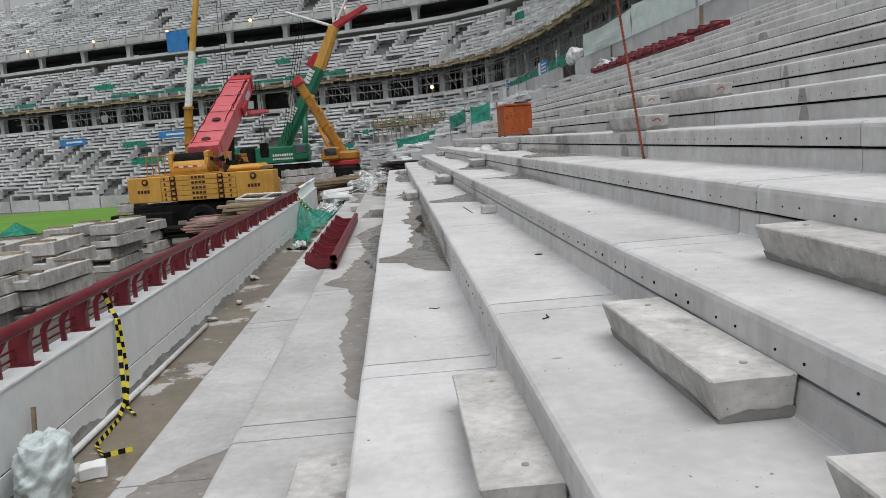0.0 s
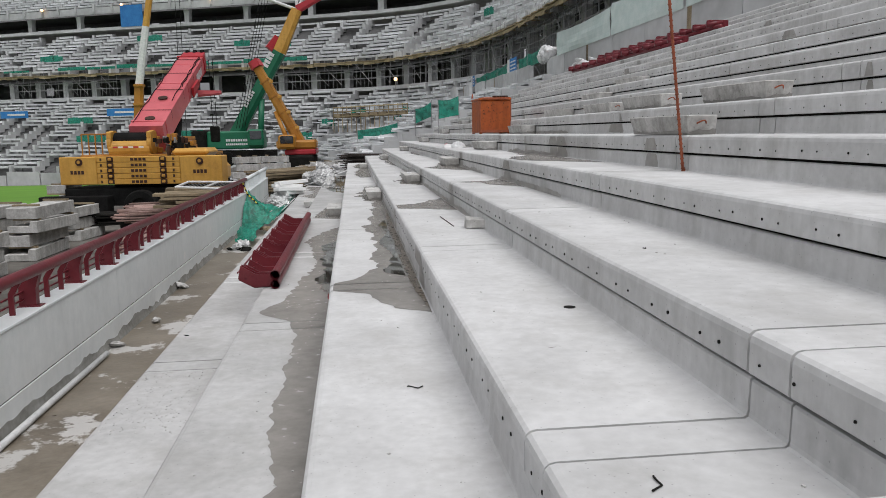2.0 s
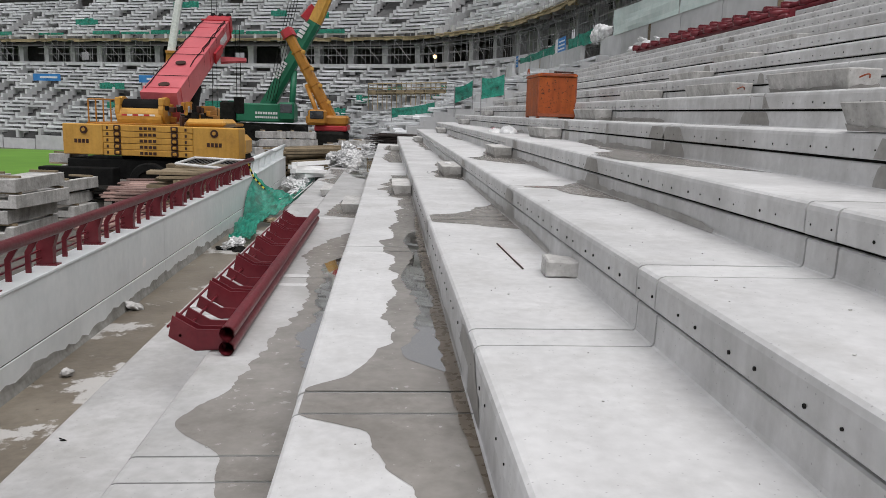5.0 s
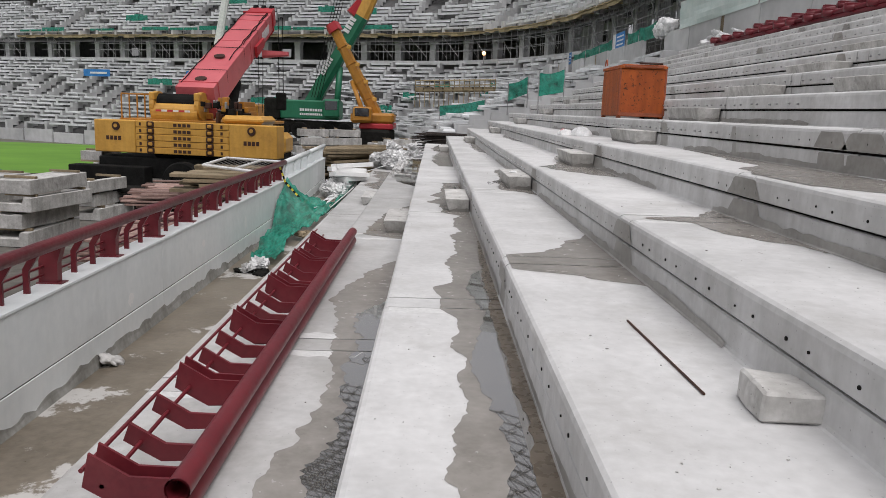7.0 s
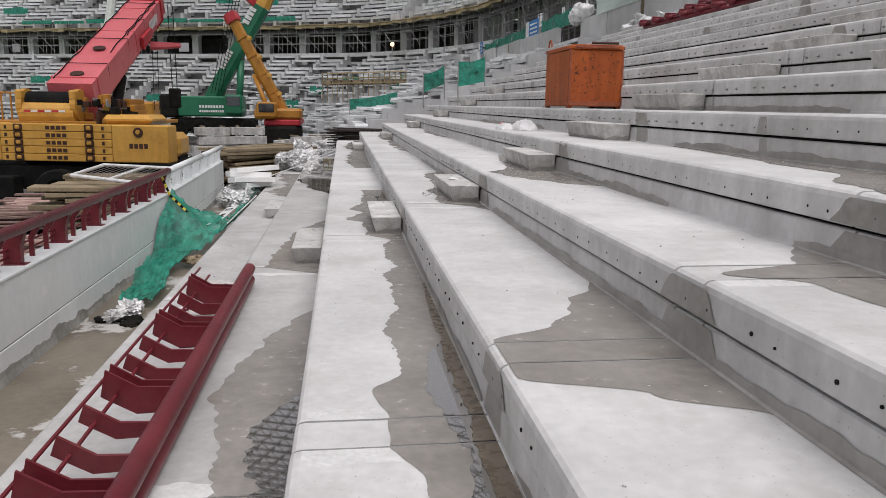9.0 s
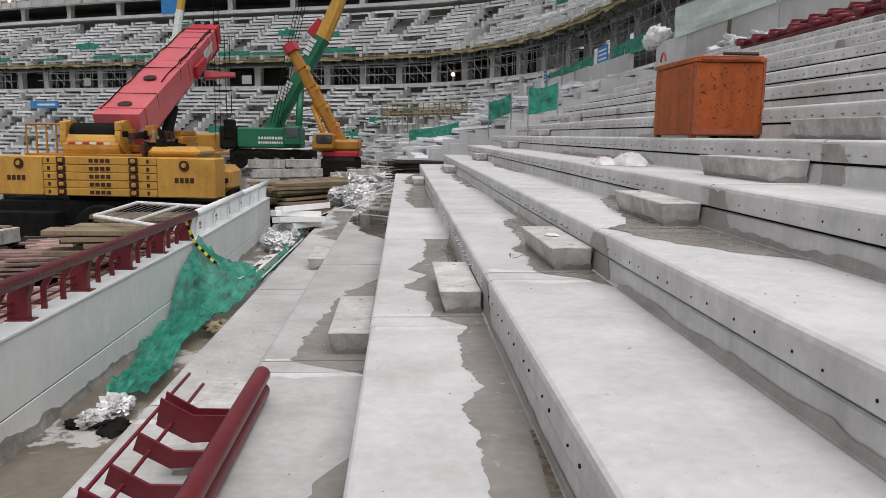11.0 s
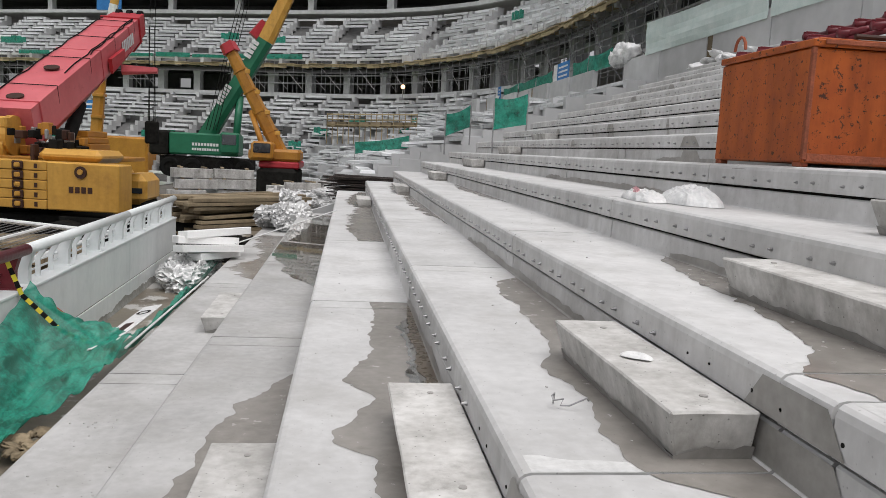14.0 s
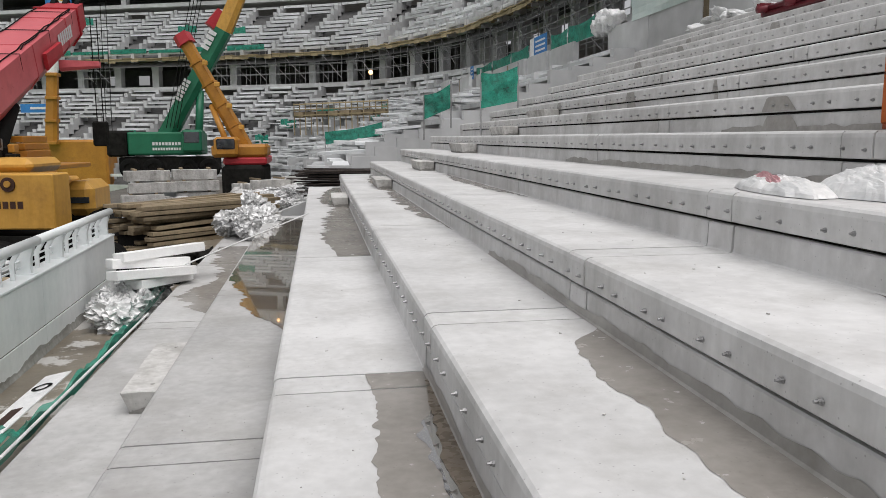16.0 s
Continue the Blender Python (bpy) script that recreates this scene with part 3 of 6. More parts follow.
# a damp line along the foot of the risers
def riser_foot(k, y0, y1):
    verts, faces = [], []
    n = int((y1 - y0) / 0.05)
    for i in range(n + 1):
        y = y0 + (y1 - y0) * i / n
        h = max(0.006, min(1, i / 4, (n - i) / 4) * (0.03 + 0.035 * noise.noise((1.7 * y, k, 8)) + 0.02 * noise.noise((8 * y, k, 3))))
        verts += [(row_x(k) - 0.004, y, row_z(k) - RISE + 0.002), (row_x(k) + 0.0065, y, row_z(k) - RISE + 0.0105), (row_x(k) + 0.0095 + 0.025 * h, y, row_z(k) - RISE + 0.024 + h)]
        if i:
            q = 3 * i
            faces += [(q - 3, q - 2, q + 1, q), (q - 2, q - 1, q + 2, q + 1)]
    tagged(mesh_raw("damp_streak", verts, faces, DAMP), "dark damp line along the foot of a riser", "wet patch", "damp streaks")


for k, y0, y1 in ((1, 8.2, 11.5), (1, 12.2, 16.4), (1, 17.0, 21.0), (2, 10.0, 16.2), (2, 18.4, 23.0), (3, 9.0, 12.5), (3, 14.0, 19.5), (4, 12.0, 15.8), (4, 20.5, 26.0), (5, 14.5, 19.0), (5, 20.8, 23.8), (6, 10.5, 19.8), (7, 15.0, 24.0), (8, 12.0, 20.0), (9, 18.0, 26.0), (10, 14.0, 22.0)):
    riser_foot(k, y0, y1)
# damp left on the upper rows
r9 = random.Random(77)
for k in range(4, 15):
    y = r9.uniform(5, 9)
    while y < 34:
        l = r9.uniform(0.8, 4.0)
        if r9.random() < 0.7:
            wet_patch(k, y, y + l, (0.0, r9.uniform(0.1, 0.5), r9.uniform(0.1, 0.45), 0.0), 0.12, seed=y)
        if r9.random() < 0.6:
            riser_stain(k, y + 0.2, y + 0.2 + r9.uniform(0.12, 0.5), y)
        y += l + r9.uniform(0.3, 3.0)

# mortar smeared along the joints
for j in JOINTS[4:6]:
    for k in range(-2, 4):
        t = thing("mortar_smear", "pale mortar smeared along a joint", "mortar", "mortar smears")
        for side, base in ((1, j + 0.008), (-1, j - STRIP - 0.008)):
            verts, faces = [], []
            for i in range(26):
                x = row_x(k) + 0.045 + 0.73 * i / 25
                w = 0.05 + 0.09 * (0.4 + noise.noise((3 * x, 2.1 * j + side, k * 1.7)) + 0.4 * noise.noise((11 * x, j, k + side)))
                w = max(0.002, w)
                verts += [(x, base, row_z(k) + 0.0006), (x, base + side * w, row_z(k) + 0.0006)]
                if i:
                    q = 2 * i
                    faces.append((q - 2, q, q + 1, q - 1) if side > 0 else (q - 2, q - 1, q + 1, q))
            mesh_raw("smear", verts, faces, MORTAR, t)


# ---- the bowl behind: a line of columns that bends round the far end ----
LINE = [(16.6, -60), (16.6, -20), (16.6, 20), (16.5, 55), (15.6, 74), (12.4, 88), (4.5, 101.5), (-8, 109), (-20, 114), (-40, 122), (-60, 131), (-84, 143), (-108, 156)]


def spline(pts, step):
    out = []
    for i in range(len(pts) - 1):
        p = [Vector(pts[max(0, min(len(pts) - 1, i + d))]) for d in (-1, 0, 1, 2)]
        n = 24
        for j in range(n):
            t = j / n
            out.append(0.5 * (2 * p[1] + (p[2] - p[0]) * t + (2 * p[0] - 5 * p[1] + 4 * p[2] - p[3]) * t * t + (3 * p[1] - p[0] - 3 * p[2] + p[3]) * t ** 3))
    out.append(Vector(pts[-1]))
    marks, run, last = [out[0]], 0.0, out[0]
    for q in out[1:]:
        while (q - last).length + run >= step:
            last = last + (q - last).normalized() * (step - run)
            run = 0.0
            marks.append(last.copy())
        run += (q - last).length
        last = q
    return marks


BAY = 5.0
NODES = spline(LINE, BAY)
NORMALS = []
for i in range(len(NODES)):
    d = (NODES[min(i + 1, len(NODES) - 1)] - NODES[max(i - 1, 0)]).normalized()
    NORMALS.append(Vector((d.y, -d.x)))


def ring(i, off, z):
    a = int(i)
    b = min(a + 1, len(NODES) - 1)
    f = i - a
    p = NODES[a].lerp(NODES[b], f) + off * NORMALS[a].lerp(NORMALS[b], f)
    return Vector((p.x, p.y, z))


def bay_box(bm, i0, i1, o0, o1, z0, z1, tilt=0.0):
    vs = [bm.verts.new(ring(i, o + (tilt if i == i1 else 0), z)) for i in (i0, i1) for o in (o0, o1) for z in (z0, z1)]
    for f in ((0, 2, 3, 1), (4, 5, 7, 6), (0, 1, 5, 4), (2, 6, 7, 3), (0, 4, 6, 2), (1, 3, 7, 5)):
        bm.faces.new([vs[j] for j in f])


FIRST = next(i for i, p in enumerate(NODES) if p.y > 40)
CORNER = next(i for i, p in enumerate(NODES) if p.y > 72)
COUNT = len(NODES) - 1
stand = thing("far_stand", "unfinished grey concrete stadium stand with missing seating units", "stadium stand", kind="structure")
rng = random.Random(7)


def tier(name, rows, first_off, first_z, depth, rise, start, missing, stop=None, doors=(), pace=0.7, gap=0.13):
    """Planks laid bay by bay between stepped rakers; single planks and whole patches are still missing."""
    bm, br = bmesh.new(), bmesh.new()
    stop = stop or COUNT
    i, n = float(start), 0
    while i < stop - pace:
        away = set()
        for h in range(rng.choice((0, 1, 1, 2)) if missing > 0.03 else 0):
            h0 = rng.randrange(rows)
            away |= set(range(h0, h0 + rng.choice((1, 2, 3, 4))))
        if n % 3 != 1:
            away |= set(doors)
        lean = rng.uniform(-0.03, 0.03)
        for r in range(rows):
            if r in away or rng.random() < missing:
                continue
            o, z = first_off + r * depth + rng.uniform(-0.06, 0.06), first_z + r * rise
            a = i + gap * (0.5 + rng.uniform(-0.25, 0.25)) + lean
            b = i + pace - gap * (0.5 + rng.uniform(-0.25, 0.25)) + lean
            skew = rng.uniform(-0.1, 0.1) * (2.4 if first_z < 3 else 1.0)
            bay_box(bm, a, b, o, o + depth * 0.76, z - 0.13, z + rng.uniform(-0.03, 0.03), skew)
            bay_box(bm, a, b, o, o + 0.12, z - rise * 0.5, z - 0.125, skew)
        for r in range(rows):
            o, z = first_off + r * depth, first_z + r * rise
            bay_box(br, i - 0.04, i + 0.04, o - 0.15, o + depth - 0.152, z - 1.1, z - 0.03 + (0.16 if rng.random() < 0.3 else 0))
        i += pace
        n += 1
    tagged(part(name + "_unit", bm, CONCRETE_FAR, stand), kind="stuff")
    tagged(part(name + "_raker", br, CONCRETE_FRAME, stand), kind="stuff")
    # added sheet under the planks, coloured dark so the gaps read as shade
    bd = bmesh.new()
    for i in range(start, stop):
        a = [ring(i, first_off - 0.4, first_z - 1.7), ring(i + 1, first_off - 0.4, first_z - 1.7), ring(i + 1, first_off + rows * depth, first_z + rows * rise - 1.5), ring(i, first_off + rows * depth, first_z + rows * rise - 1.5)]
        bd.faces.new([bd.verts.new(p) for p in a])
    part(name + "_soffit", bd, CONCRETE_SHADE, stand, "underside sheet coloured dark for shade")


tier("lower_tier", 15, row_x(0) - 16.6, row_z(0), TREAD, RISE, FIRST, 0.06, CORNER + 1, pace=1.0, gap=0.05)
tier("far_lower_tier", 19, -16.4, -1.1, 0.84, 0.5, CORNER + 1, 0.07, doors=(8, 9, 10))
tier("middle_tier", 12, -1.2, 12.1, 0.88, 0.56, 2, 0.05)
tier("upper_tier", 26, 9.0, 22.9, 0.88, 0.56, 2, 0.04)


def gallery(name, off, z0, z1, beam, width, start, every, depth, light):
    """Columns under a ring beam, a floor, and a back wall with a few openings to the sky."""
    for i in range(start, COUNT, every):
        bm = bmesh.new()
        h = width / BAY / 2
        vs = [bm.verts.new(ring(i + s * w, off + o, z)) for z, w in ((z0, h * 0.85), (z1 - 0.8, h * 0.85), (z1, h * 1.25)) for s, o in ((-1, 0), (1, 0), (1, 0.8), (-1, 0.8))]
        for lv in (0, 4):
            for q in range(4):
                bm.faces.new((vs[lv + q], vs[lv + (q + 1) % 4], vs[lv + 4 + (q + 1) % 4], vs[lv + 4 + q]))
        part(name + "_column", bm, CONCRETE_FRAME, stand)
    b1, b2, b4 = bmesh.new(), bmesh.new(), bmesh.new()
    far_back, near_back = bmesh.new(), bmesh.new()
    for i in range(start, COUNT):
        bay_box(b1, i, i + 1, off - 0.35, off + 0.6, z1, z1 + beam)
        bay_box(b2, i, i + 1, off - 1.0, off + depth, z0 - 0.45, z0)
        # near bays: back wall moved forward and left pale, to look better lit
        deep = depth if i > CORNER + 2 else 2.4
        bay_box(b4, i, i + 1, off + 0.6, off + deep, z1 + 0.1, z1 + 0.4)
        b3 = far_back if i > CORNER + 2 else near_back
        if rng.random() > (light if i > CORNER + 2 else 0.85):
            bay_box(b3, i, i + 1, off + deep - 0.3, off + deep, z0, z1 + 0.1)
        else:
            a = rng.uniform(0.1, 0.3)
            bay_box(b3, i, i + a, off + deep - 0.3, off + deep, z0, z1 + 0.1)
            bay_box(b3, i + a + 0.35, i + 1, off + deep - 0.3, off + deep, z0, z1 + 0.1)
            bay_box(b3, i + a, i + a + 0.35, off + deep - 0.3, off + deep, z0, z0 + (z1 - z0) * 0.35)
            bay_box(b3, i + a, i + a + 0.35, off + deep - 0.3, off + deep, z0 + (z1 - z0) * 0.8, z1 + 0.1)
    part(name + "_beam", b1, CONCRETE_FRAME, stand)
    part(name + "_floor", b2, CONCRETE_FRAME, stand)
    # ceiling and far back wall carry shade in their colour
    part(name + "_ceiling", b4, CONCRETE_SHADE, stand)
    part(name + "_back_wall", far_back, CONCRETE_SHADE, stand)
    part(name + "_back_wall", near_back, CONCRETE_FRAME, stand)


gallery("lower_gallery", 0.0, 8.2, 10.9, 0.6, 1.0, 2, 1, 9.0, 0.22)
gallery("upper_gallery", 9.4, 19.3, 21.5, 1.0, 0.9, 2, 2, 9.0, 0.6)

# scaffold in front of the lower gallery, with a timber deck on it
scaffold = thing("scaffold", "grey tube scaffold with a timber deck along the gallery", "scaffold")
bm, bd = bmesh.new(), bmesh.new()
for i in range(FIRST - 2, COUNT - 4):
    if i > CORNER + 9 and rng.random() < 0.45:
        continue
    for f in (0.0, 0.25, 0.5, 0.75):
        for o in (-0.5, -1.4):
            tube(bm, ring(i + f, o, 8.2 if i > CORNER else 5.5), ring(i + f, o, 11.5 + rng.uniform(0, 0.9)), 0.028, 4)
    for z in (9.3, 10.2, 11.2) + (() if i > CORNER else (6.4, 7.4, 8.4)):
        tube(bm, ring(i, -0.5, z), ring(i + 1, -0.5, z), 0.03, 4)
        tube(bm, ring(i, -1.4, z), ring(i + 1, -1.4, z), 0.03, 4)
    tube(bm, ring(i, -1.4, 8.6), ring(i + 0.5, -1.4, 11.0), 0.03, 4)
    tube(bm, ring(i + 0.5, -0.5, 8.6), ring(i + 1, -0.5, 11.0), 0.03, 4)
    if i <= CORNER:
        tube(bm, ring(i, -1.4, 6.0), ring(i + 1, -1.4, 8.6), 0.03, 4)
for i in range(FIRST - 4, COUNT - 9):
    for f in range(5):
        z = 11.35 + rng.uniform(-0.06, 0.06)
        bay_box(bd, i + f / 5, i + f / 5 + 0.19, -1.9 + rng.uniform(-0.12, 0.12), -0.4, z, z + 0.07)
        bay_box(bd, i + f / 5, i + f / 5 + 0.19, -1.75, -1.66, z - 0.3 + rng.uniform(-0.1, 0.1), z - 0.04)
tagged(part("scaffold_tube", bm, STEEL, scaffold), kind="stuff")
tagged(part("deck_board", bd, BAMBOO, scaffold, "weathered yellow-brown boards"), kind="stuff")


def hanging_sheet(name, p, q, height, mat, label, category, sag=0.08, group="", thick=0.012):
    """A sheet stretched between two posts, slack and creased."""
    t = thing(name, label, category, group)
    p, q = Vector(p), Vector(q)
    n, h = 14, 6
    out = (q - p).cross(Vector((0, 0, 1))).normalized()
    verts, faces = [], []
    for i in range(n + 1):
        for j in range(h + 1):
            f, g = i / n, j / h
            v = p.lerp(q, f) + Vector((0, 0, height * g - sag * math.sin(math.pi * f) * g))
            v += out * (sag * 0.7 * noise.noise((3 * f + p.y, 2 * g, p.x)))
            verts.append(v)
    w = h + 1
    for i in range(n):
        for j in range(h):
            faces.append((i * w + j, (i + 1) * w + j, (i + 1) * w + j + 1, i * w + j + 1))
    ob = mesh_raw("sheet", verts, faces, mat, t)
    s = ob.modifiers.new("thickness", "SOLIDIFY")
    s.thickness = thick
    return t


def netting_with_posts(p, q, height, label, drop=0.5):
    t = hanging_sheet("safety_net", p, q, height, GREEN_NET, label, "safety net", group="green safety nets")
    for c in (Vector(p), Vector(q)):
        rod("post", c - Vector((0, 0, drop)), c + Vector((0, 0, height + 0.08)), 0.022, STEEL, t)
    return t


netting_with_posts((3.95, 34.4, 2.92), (4.87, 34.6, 3.1), 0.8, "green safety net stretched between two posts", 0.72)
netting_with_posts((3.4, 40.0, 2.8), (4.24, 40.1, 3.15), 0.72, "green safety net stretched between two posts", 0.6)
netting_with_posts((0.62, 55.0, 1.95), (3.4, 55.0, 2.42), 0.62, "long green safety net sagging over the rows", 1.2)
# nets and signs on the back wall of the lower tier
BACK = row_x(15)
back_wall = thing("tier_back_wall", "grey concrete wall at the head of the terrace", "wall", kind="structure")
y = -8.0
while y < 80:
    if not 47.5 < y < 49:
        i = next(i for i, p in enumerate(NODES) if p.y >= y)
        bm = bmesh.new()
        x0 = NODES[i].x - 16.6 + BACK
        x1 = NODES[min(i + 1, COUNT)].x - 16.6 + BACK
        prism(bm, [(x0, row_z(14) - 0.3), (x0 + 0.25, row_z(14) - 0.3), (x0 + 0.25, row_z(15) + 0.78), (x0, row_z(15) + 0.78)], y + 0.02, y + 3.6)
        part("wall_panel", bm, CONCRETE_FRAME, back_wall)
        bm = solid(x0 + 0.02, x0 + 0.2, y + 3.6, y + 4.0, row_z(14) - 0.3, row_z(15) + 0.72)
        part("pilaster", bm, TIMBER if int(y) % 3 == 0 else CONCRETE_FRAME, back_wall)
    y += 4.0
for y0, y1, mat, lab, h in ((49.5, 53.0, GREEN_NET, "green safety net on the head wall", 0.85), (53.2, 55.8, GREEN_NET, "green safety net on the head wall", 0.8), (60, 64, GREEN_NET, "green safety net on the head wall", 0.8), (64.3, 69, GREEN_NET, "green safety net on the head wall", 0.8), (69.5, 74.5, GREEN_NET, "green safety net on the head wall", 0.8), (20, 28, PALE_NET, "pale mesh net along the head wall", 1.3), (28.2, 36, PALE_NET, "pale mesh net along the head wall", 1.4), (36.2, 45.5, PALE_NET, "pale mesh net along the head wall", 1.3)):
    hanging_sheet("safety_net", (BACK - 0.03, y0, row_z(15) + 0.72), (BACK - 0.03, y1, row_z(15) + 0.72), h, mat, lab, "safety net", 0.12, "nets on the head wall")
for y0, y1, z in ((56.4, 59.6, 0.75), (75.5, 77.5, 0.8)):
    board = thing("banner", "small blue and white banner on the head wall", "banner", "banners on the head wall")
    x = BACK - 0.08
    part("cloth", solid(x, x + 0.015, y0, y1, row_z(15) + z, row_z(15) + z + 1.0), BLUE, board)
    part("white_edge", solid(x - 0.01, x - 0.002, y1 - 0.8, y1, row_z(15) + z, row_z(15) + z + 1.0), PLASTIC, board)
    for q in range(3):
        part("line", solid(x - 0.01, x - 0.002, y0 + 0.3, y1 - 1.1, row_z(15) + z + 0.2 + 0.25 * q, row_z(15) + z + 0.3 + 0.25 * q), PLASTIC, board)


def heap(name, label, category, centre, size, mat, count, seed, bits=(0.25, 0.1), parent_mat=None, kind=""):
    """A pile of crumpled pieces of one stuff."""
    r = random.Random(seed)
    bm = bmesh.new()
    for i in range(count):
        a, f = r.uniform(0, 6.28), math.sqrt(r.random())
        x, y = centre[0] + size[0] * f * math.cos(a), centre[1] + size[1] * f * math.sin(a)
        z = centre[2] + size[2] * (1 - f) * r.random()
        s = bits[0] * r.uniform(0.5, 1.2)
        m = Matrix.Translation((x, y, z + bits[1] * 0.5)) @ Euler((r.uniform(-0.5, 0.5), r.uniform(-0.5, 0.5), r.uniform(0, 6.28))).to_matrix().to_4x4()
        made = bmesh.ops.create_icosphere(bm, subdivisions=4 if mat is FOIL and count < 60 else 3 if count < 60 else 2, radius=1.0)["verts"]
        for v in made:
            d = 1 + 0.45 * noise.noise(v.co * 2.1 + Vector((i * 3.1, seed, 0))) + 0.3 * noise.noise(v.co * 5 + Vector((i, seed, 3)))
            if mat is FOIL:
                d += 0.4 * (0.25 - abs(noise.noise(v.co * 3.3 + Vector((seed, i, 0))))) + 0.16 * noise.noise(v.co * 11 + Vector((i, 0, seed)))
            v.co = Vector((v.co.x * s * d, v.co.y * s * d * r.uniform(0.6, 1.0), v.co.z * bits[1] * d))
        bmesh.ops.transform(bm, matrix=m, verts=made)
    ob = link_mesh(name, bm, mat, smooth=mat is not FOIL)
    return tagged(ob, label, category, kind=kind or ("stuff" if count > 3 else ""))


heap("plastic_heap", "white plastic sheeting bundled on the head wall", "plastic sheet", (BACK + 0.1, 48.0, row_z(15) + 0.75), (0.15, 1.4, 0.9), PLASTIC, 14, 3, (0.4, 0.34))
heap("plastic_heap", "thin white plastic sheeting on the upper rows", "plastic sheet", (row_x(13) + 0.4, 36, row_z(13)), (0.3, 2.0, 0.3), PLASTIC, 14, 4, (0.35, 0.1))

# broken slabs and offcuts strewn over the rows of the corner
bm = bmesh.new()
for n in range(260):
    i = rng.uniform(FIRST + 1, CORNER + 9)
    r = rng.uniform(1, 13)
    p = ring(i, -16.5 + r * 0.83, 0)
    z = 1.0 + RISE * r if i < CORNER + 1 else -1.1 + 0.5 * r
    l, w = rng.uniform(0.25, 1.3), rng.uniform(0.1, 0.4)
    box(bm, -l, l, -w, w, -0.05, 0.07, Matrix.Translation((p.x, p.y, z + 0.16)) @ Euler((rng.uniform(-0.1, 0.1), rng.uniform(-0.1, 0.1), rng.uniform(-0.5, 0.9))).to_matrix().to_4x4())
tagged(link_mesh("slab_rubble", bm, CONCRETE_FAR), "broken concrete slabs strewn over the corner rows", "rubble", kind="stuff")

# pitch-side boards of the far end, and its banner
for i in range(CORNER + 5, COUNT - 1):
    bm = bmesh.new()
    o = -17.3
    bay_box(bm, i + 0.02, i + 0.98, o, o + 0.2, -4.2, -2.0 + rng.uniform(-0.25, 0.25))
    part("front_board", bm, CONCRETE_FRAME if rng.random() < 0.5 else (WALL_PAINT if rng.random() < 0.6 else CONCRETE_FAR), stand)
for i0, off, z in ((COUNT - 14.0, -7.5, 5.2), (COUNT - 17.5, -7.5, 5.2)):
    ban = thing("banner", "long pale blue banner tied across the far rows", "banner", "banners on the far stand")
    bm = bmesh.new()
    bay_box(bm, i0, i0 + 0.95, off, off + 0.04, z, z + 0.95)
    part("cloth", bm, BLUE, ban)
    bm = bmesh.new()
    bay_box(bm, i0 + 0.1, i0 + 0.7, off - 0.05, off - 0.01, z + 0.35, z + 0.6)
    part("line", bm, PLASTIC, ban)
for i0, i1, off, z, h in ((CORNER + 8, COUNT - 8, -1.35, 12.0, 0.75),):
    for i in range(i0, i1):
        if rng.random() < 0.75:
            bm = bmesh.new()
            bay_box(bm, i + 0.03, i + 0.97, off, off + 0.04, z, z + h * rng.uniform(0.3, 0.75))
            tagged(link_mesh("edge_net", bm, GREEN_NET), "green net along the edge of the middle tier", "safety net", "green nets on the far stand")
# nets left lying over the far rows
for n in range(15):
    i, upper = rng.uniform(CORNER + 2, COUNT - 4), n % 3
    r = rng.randrange(2, 9)
    off, z, d, e = ((-16.4, -1.1, 0.84, 0.5), (-1.2, 12.1, 0.88, 0.56), (-16.4, -1.1, 0.84, 0.5))[upper]
    if upper != 1:
        r += 3
    bm = bmesh.new()
    wide = rng.uniform(0.25, 1.1)
    for q in range(5):
        a, b = i + wide * q / 5, i + wide * (q + 1) / 5
        top = z + (r + 1) * e + rng.uniform(0.05, 0.3)
        bay_box(bm, a, b, off + r * d - 0.08 + 0.05 * (q % 2), off + r * d - 0.04 + 0.05 * (q % 2), z + r * e - 0.1, top)
    tagged(link_mesh("edge_net", bm, GREEN_NET), "torn green net lying over the far rows", "safety net", "green nets on the far stand")
bm = bmesh.new()
bay_box(bm, COUNT - 15.6, COUNT - 14.8, 8.3, 8.4, 19.2, 22.4)
tagged(link_mesh("tarpaulin", bm, BLUE), "bright blue tarpaulin hung before the gallery", "tarpaulin")
lamp_spots = [(CORNER + 4.6, -3.0, 8.7)] + [(COUNT - 21 + 3.1 * n, 8.7, 22.6) for n in range(6)]
for i, o, z in lamp_spots:
    lampob = thing("work_lamp", "lit orange site lamp on the stand", "lamp", "work lamps")
    p = ring(i, o, z)
    bm = bmesh.new()
    bmesh.ops.create_icosphere(bm, subdivisions=2, radius=0.22, matrix=Matrix.Translation(p))
    part("bulb", bm, lampglow, lampob)
    rod("bracket", p + Vector((0, 0.3, -1.2)), p + Vector((0, 0.2, 0)), 0.05, STEEL, lampob)

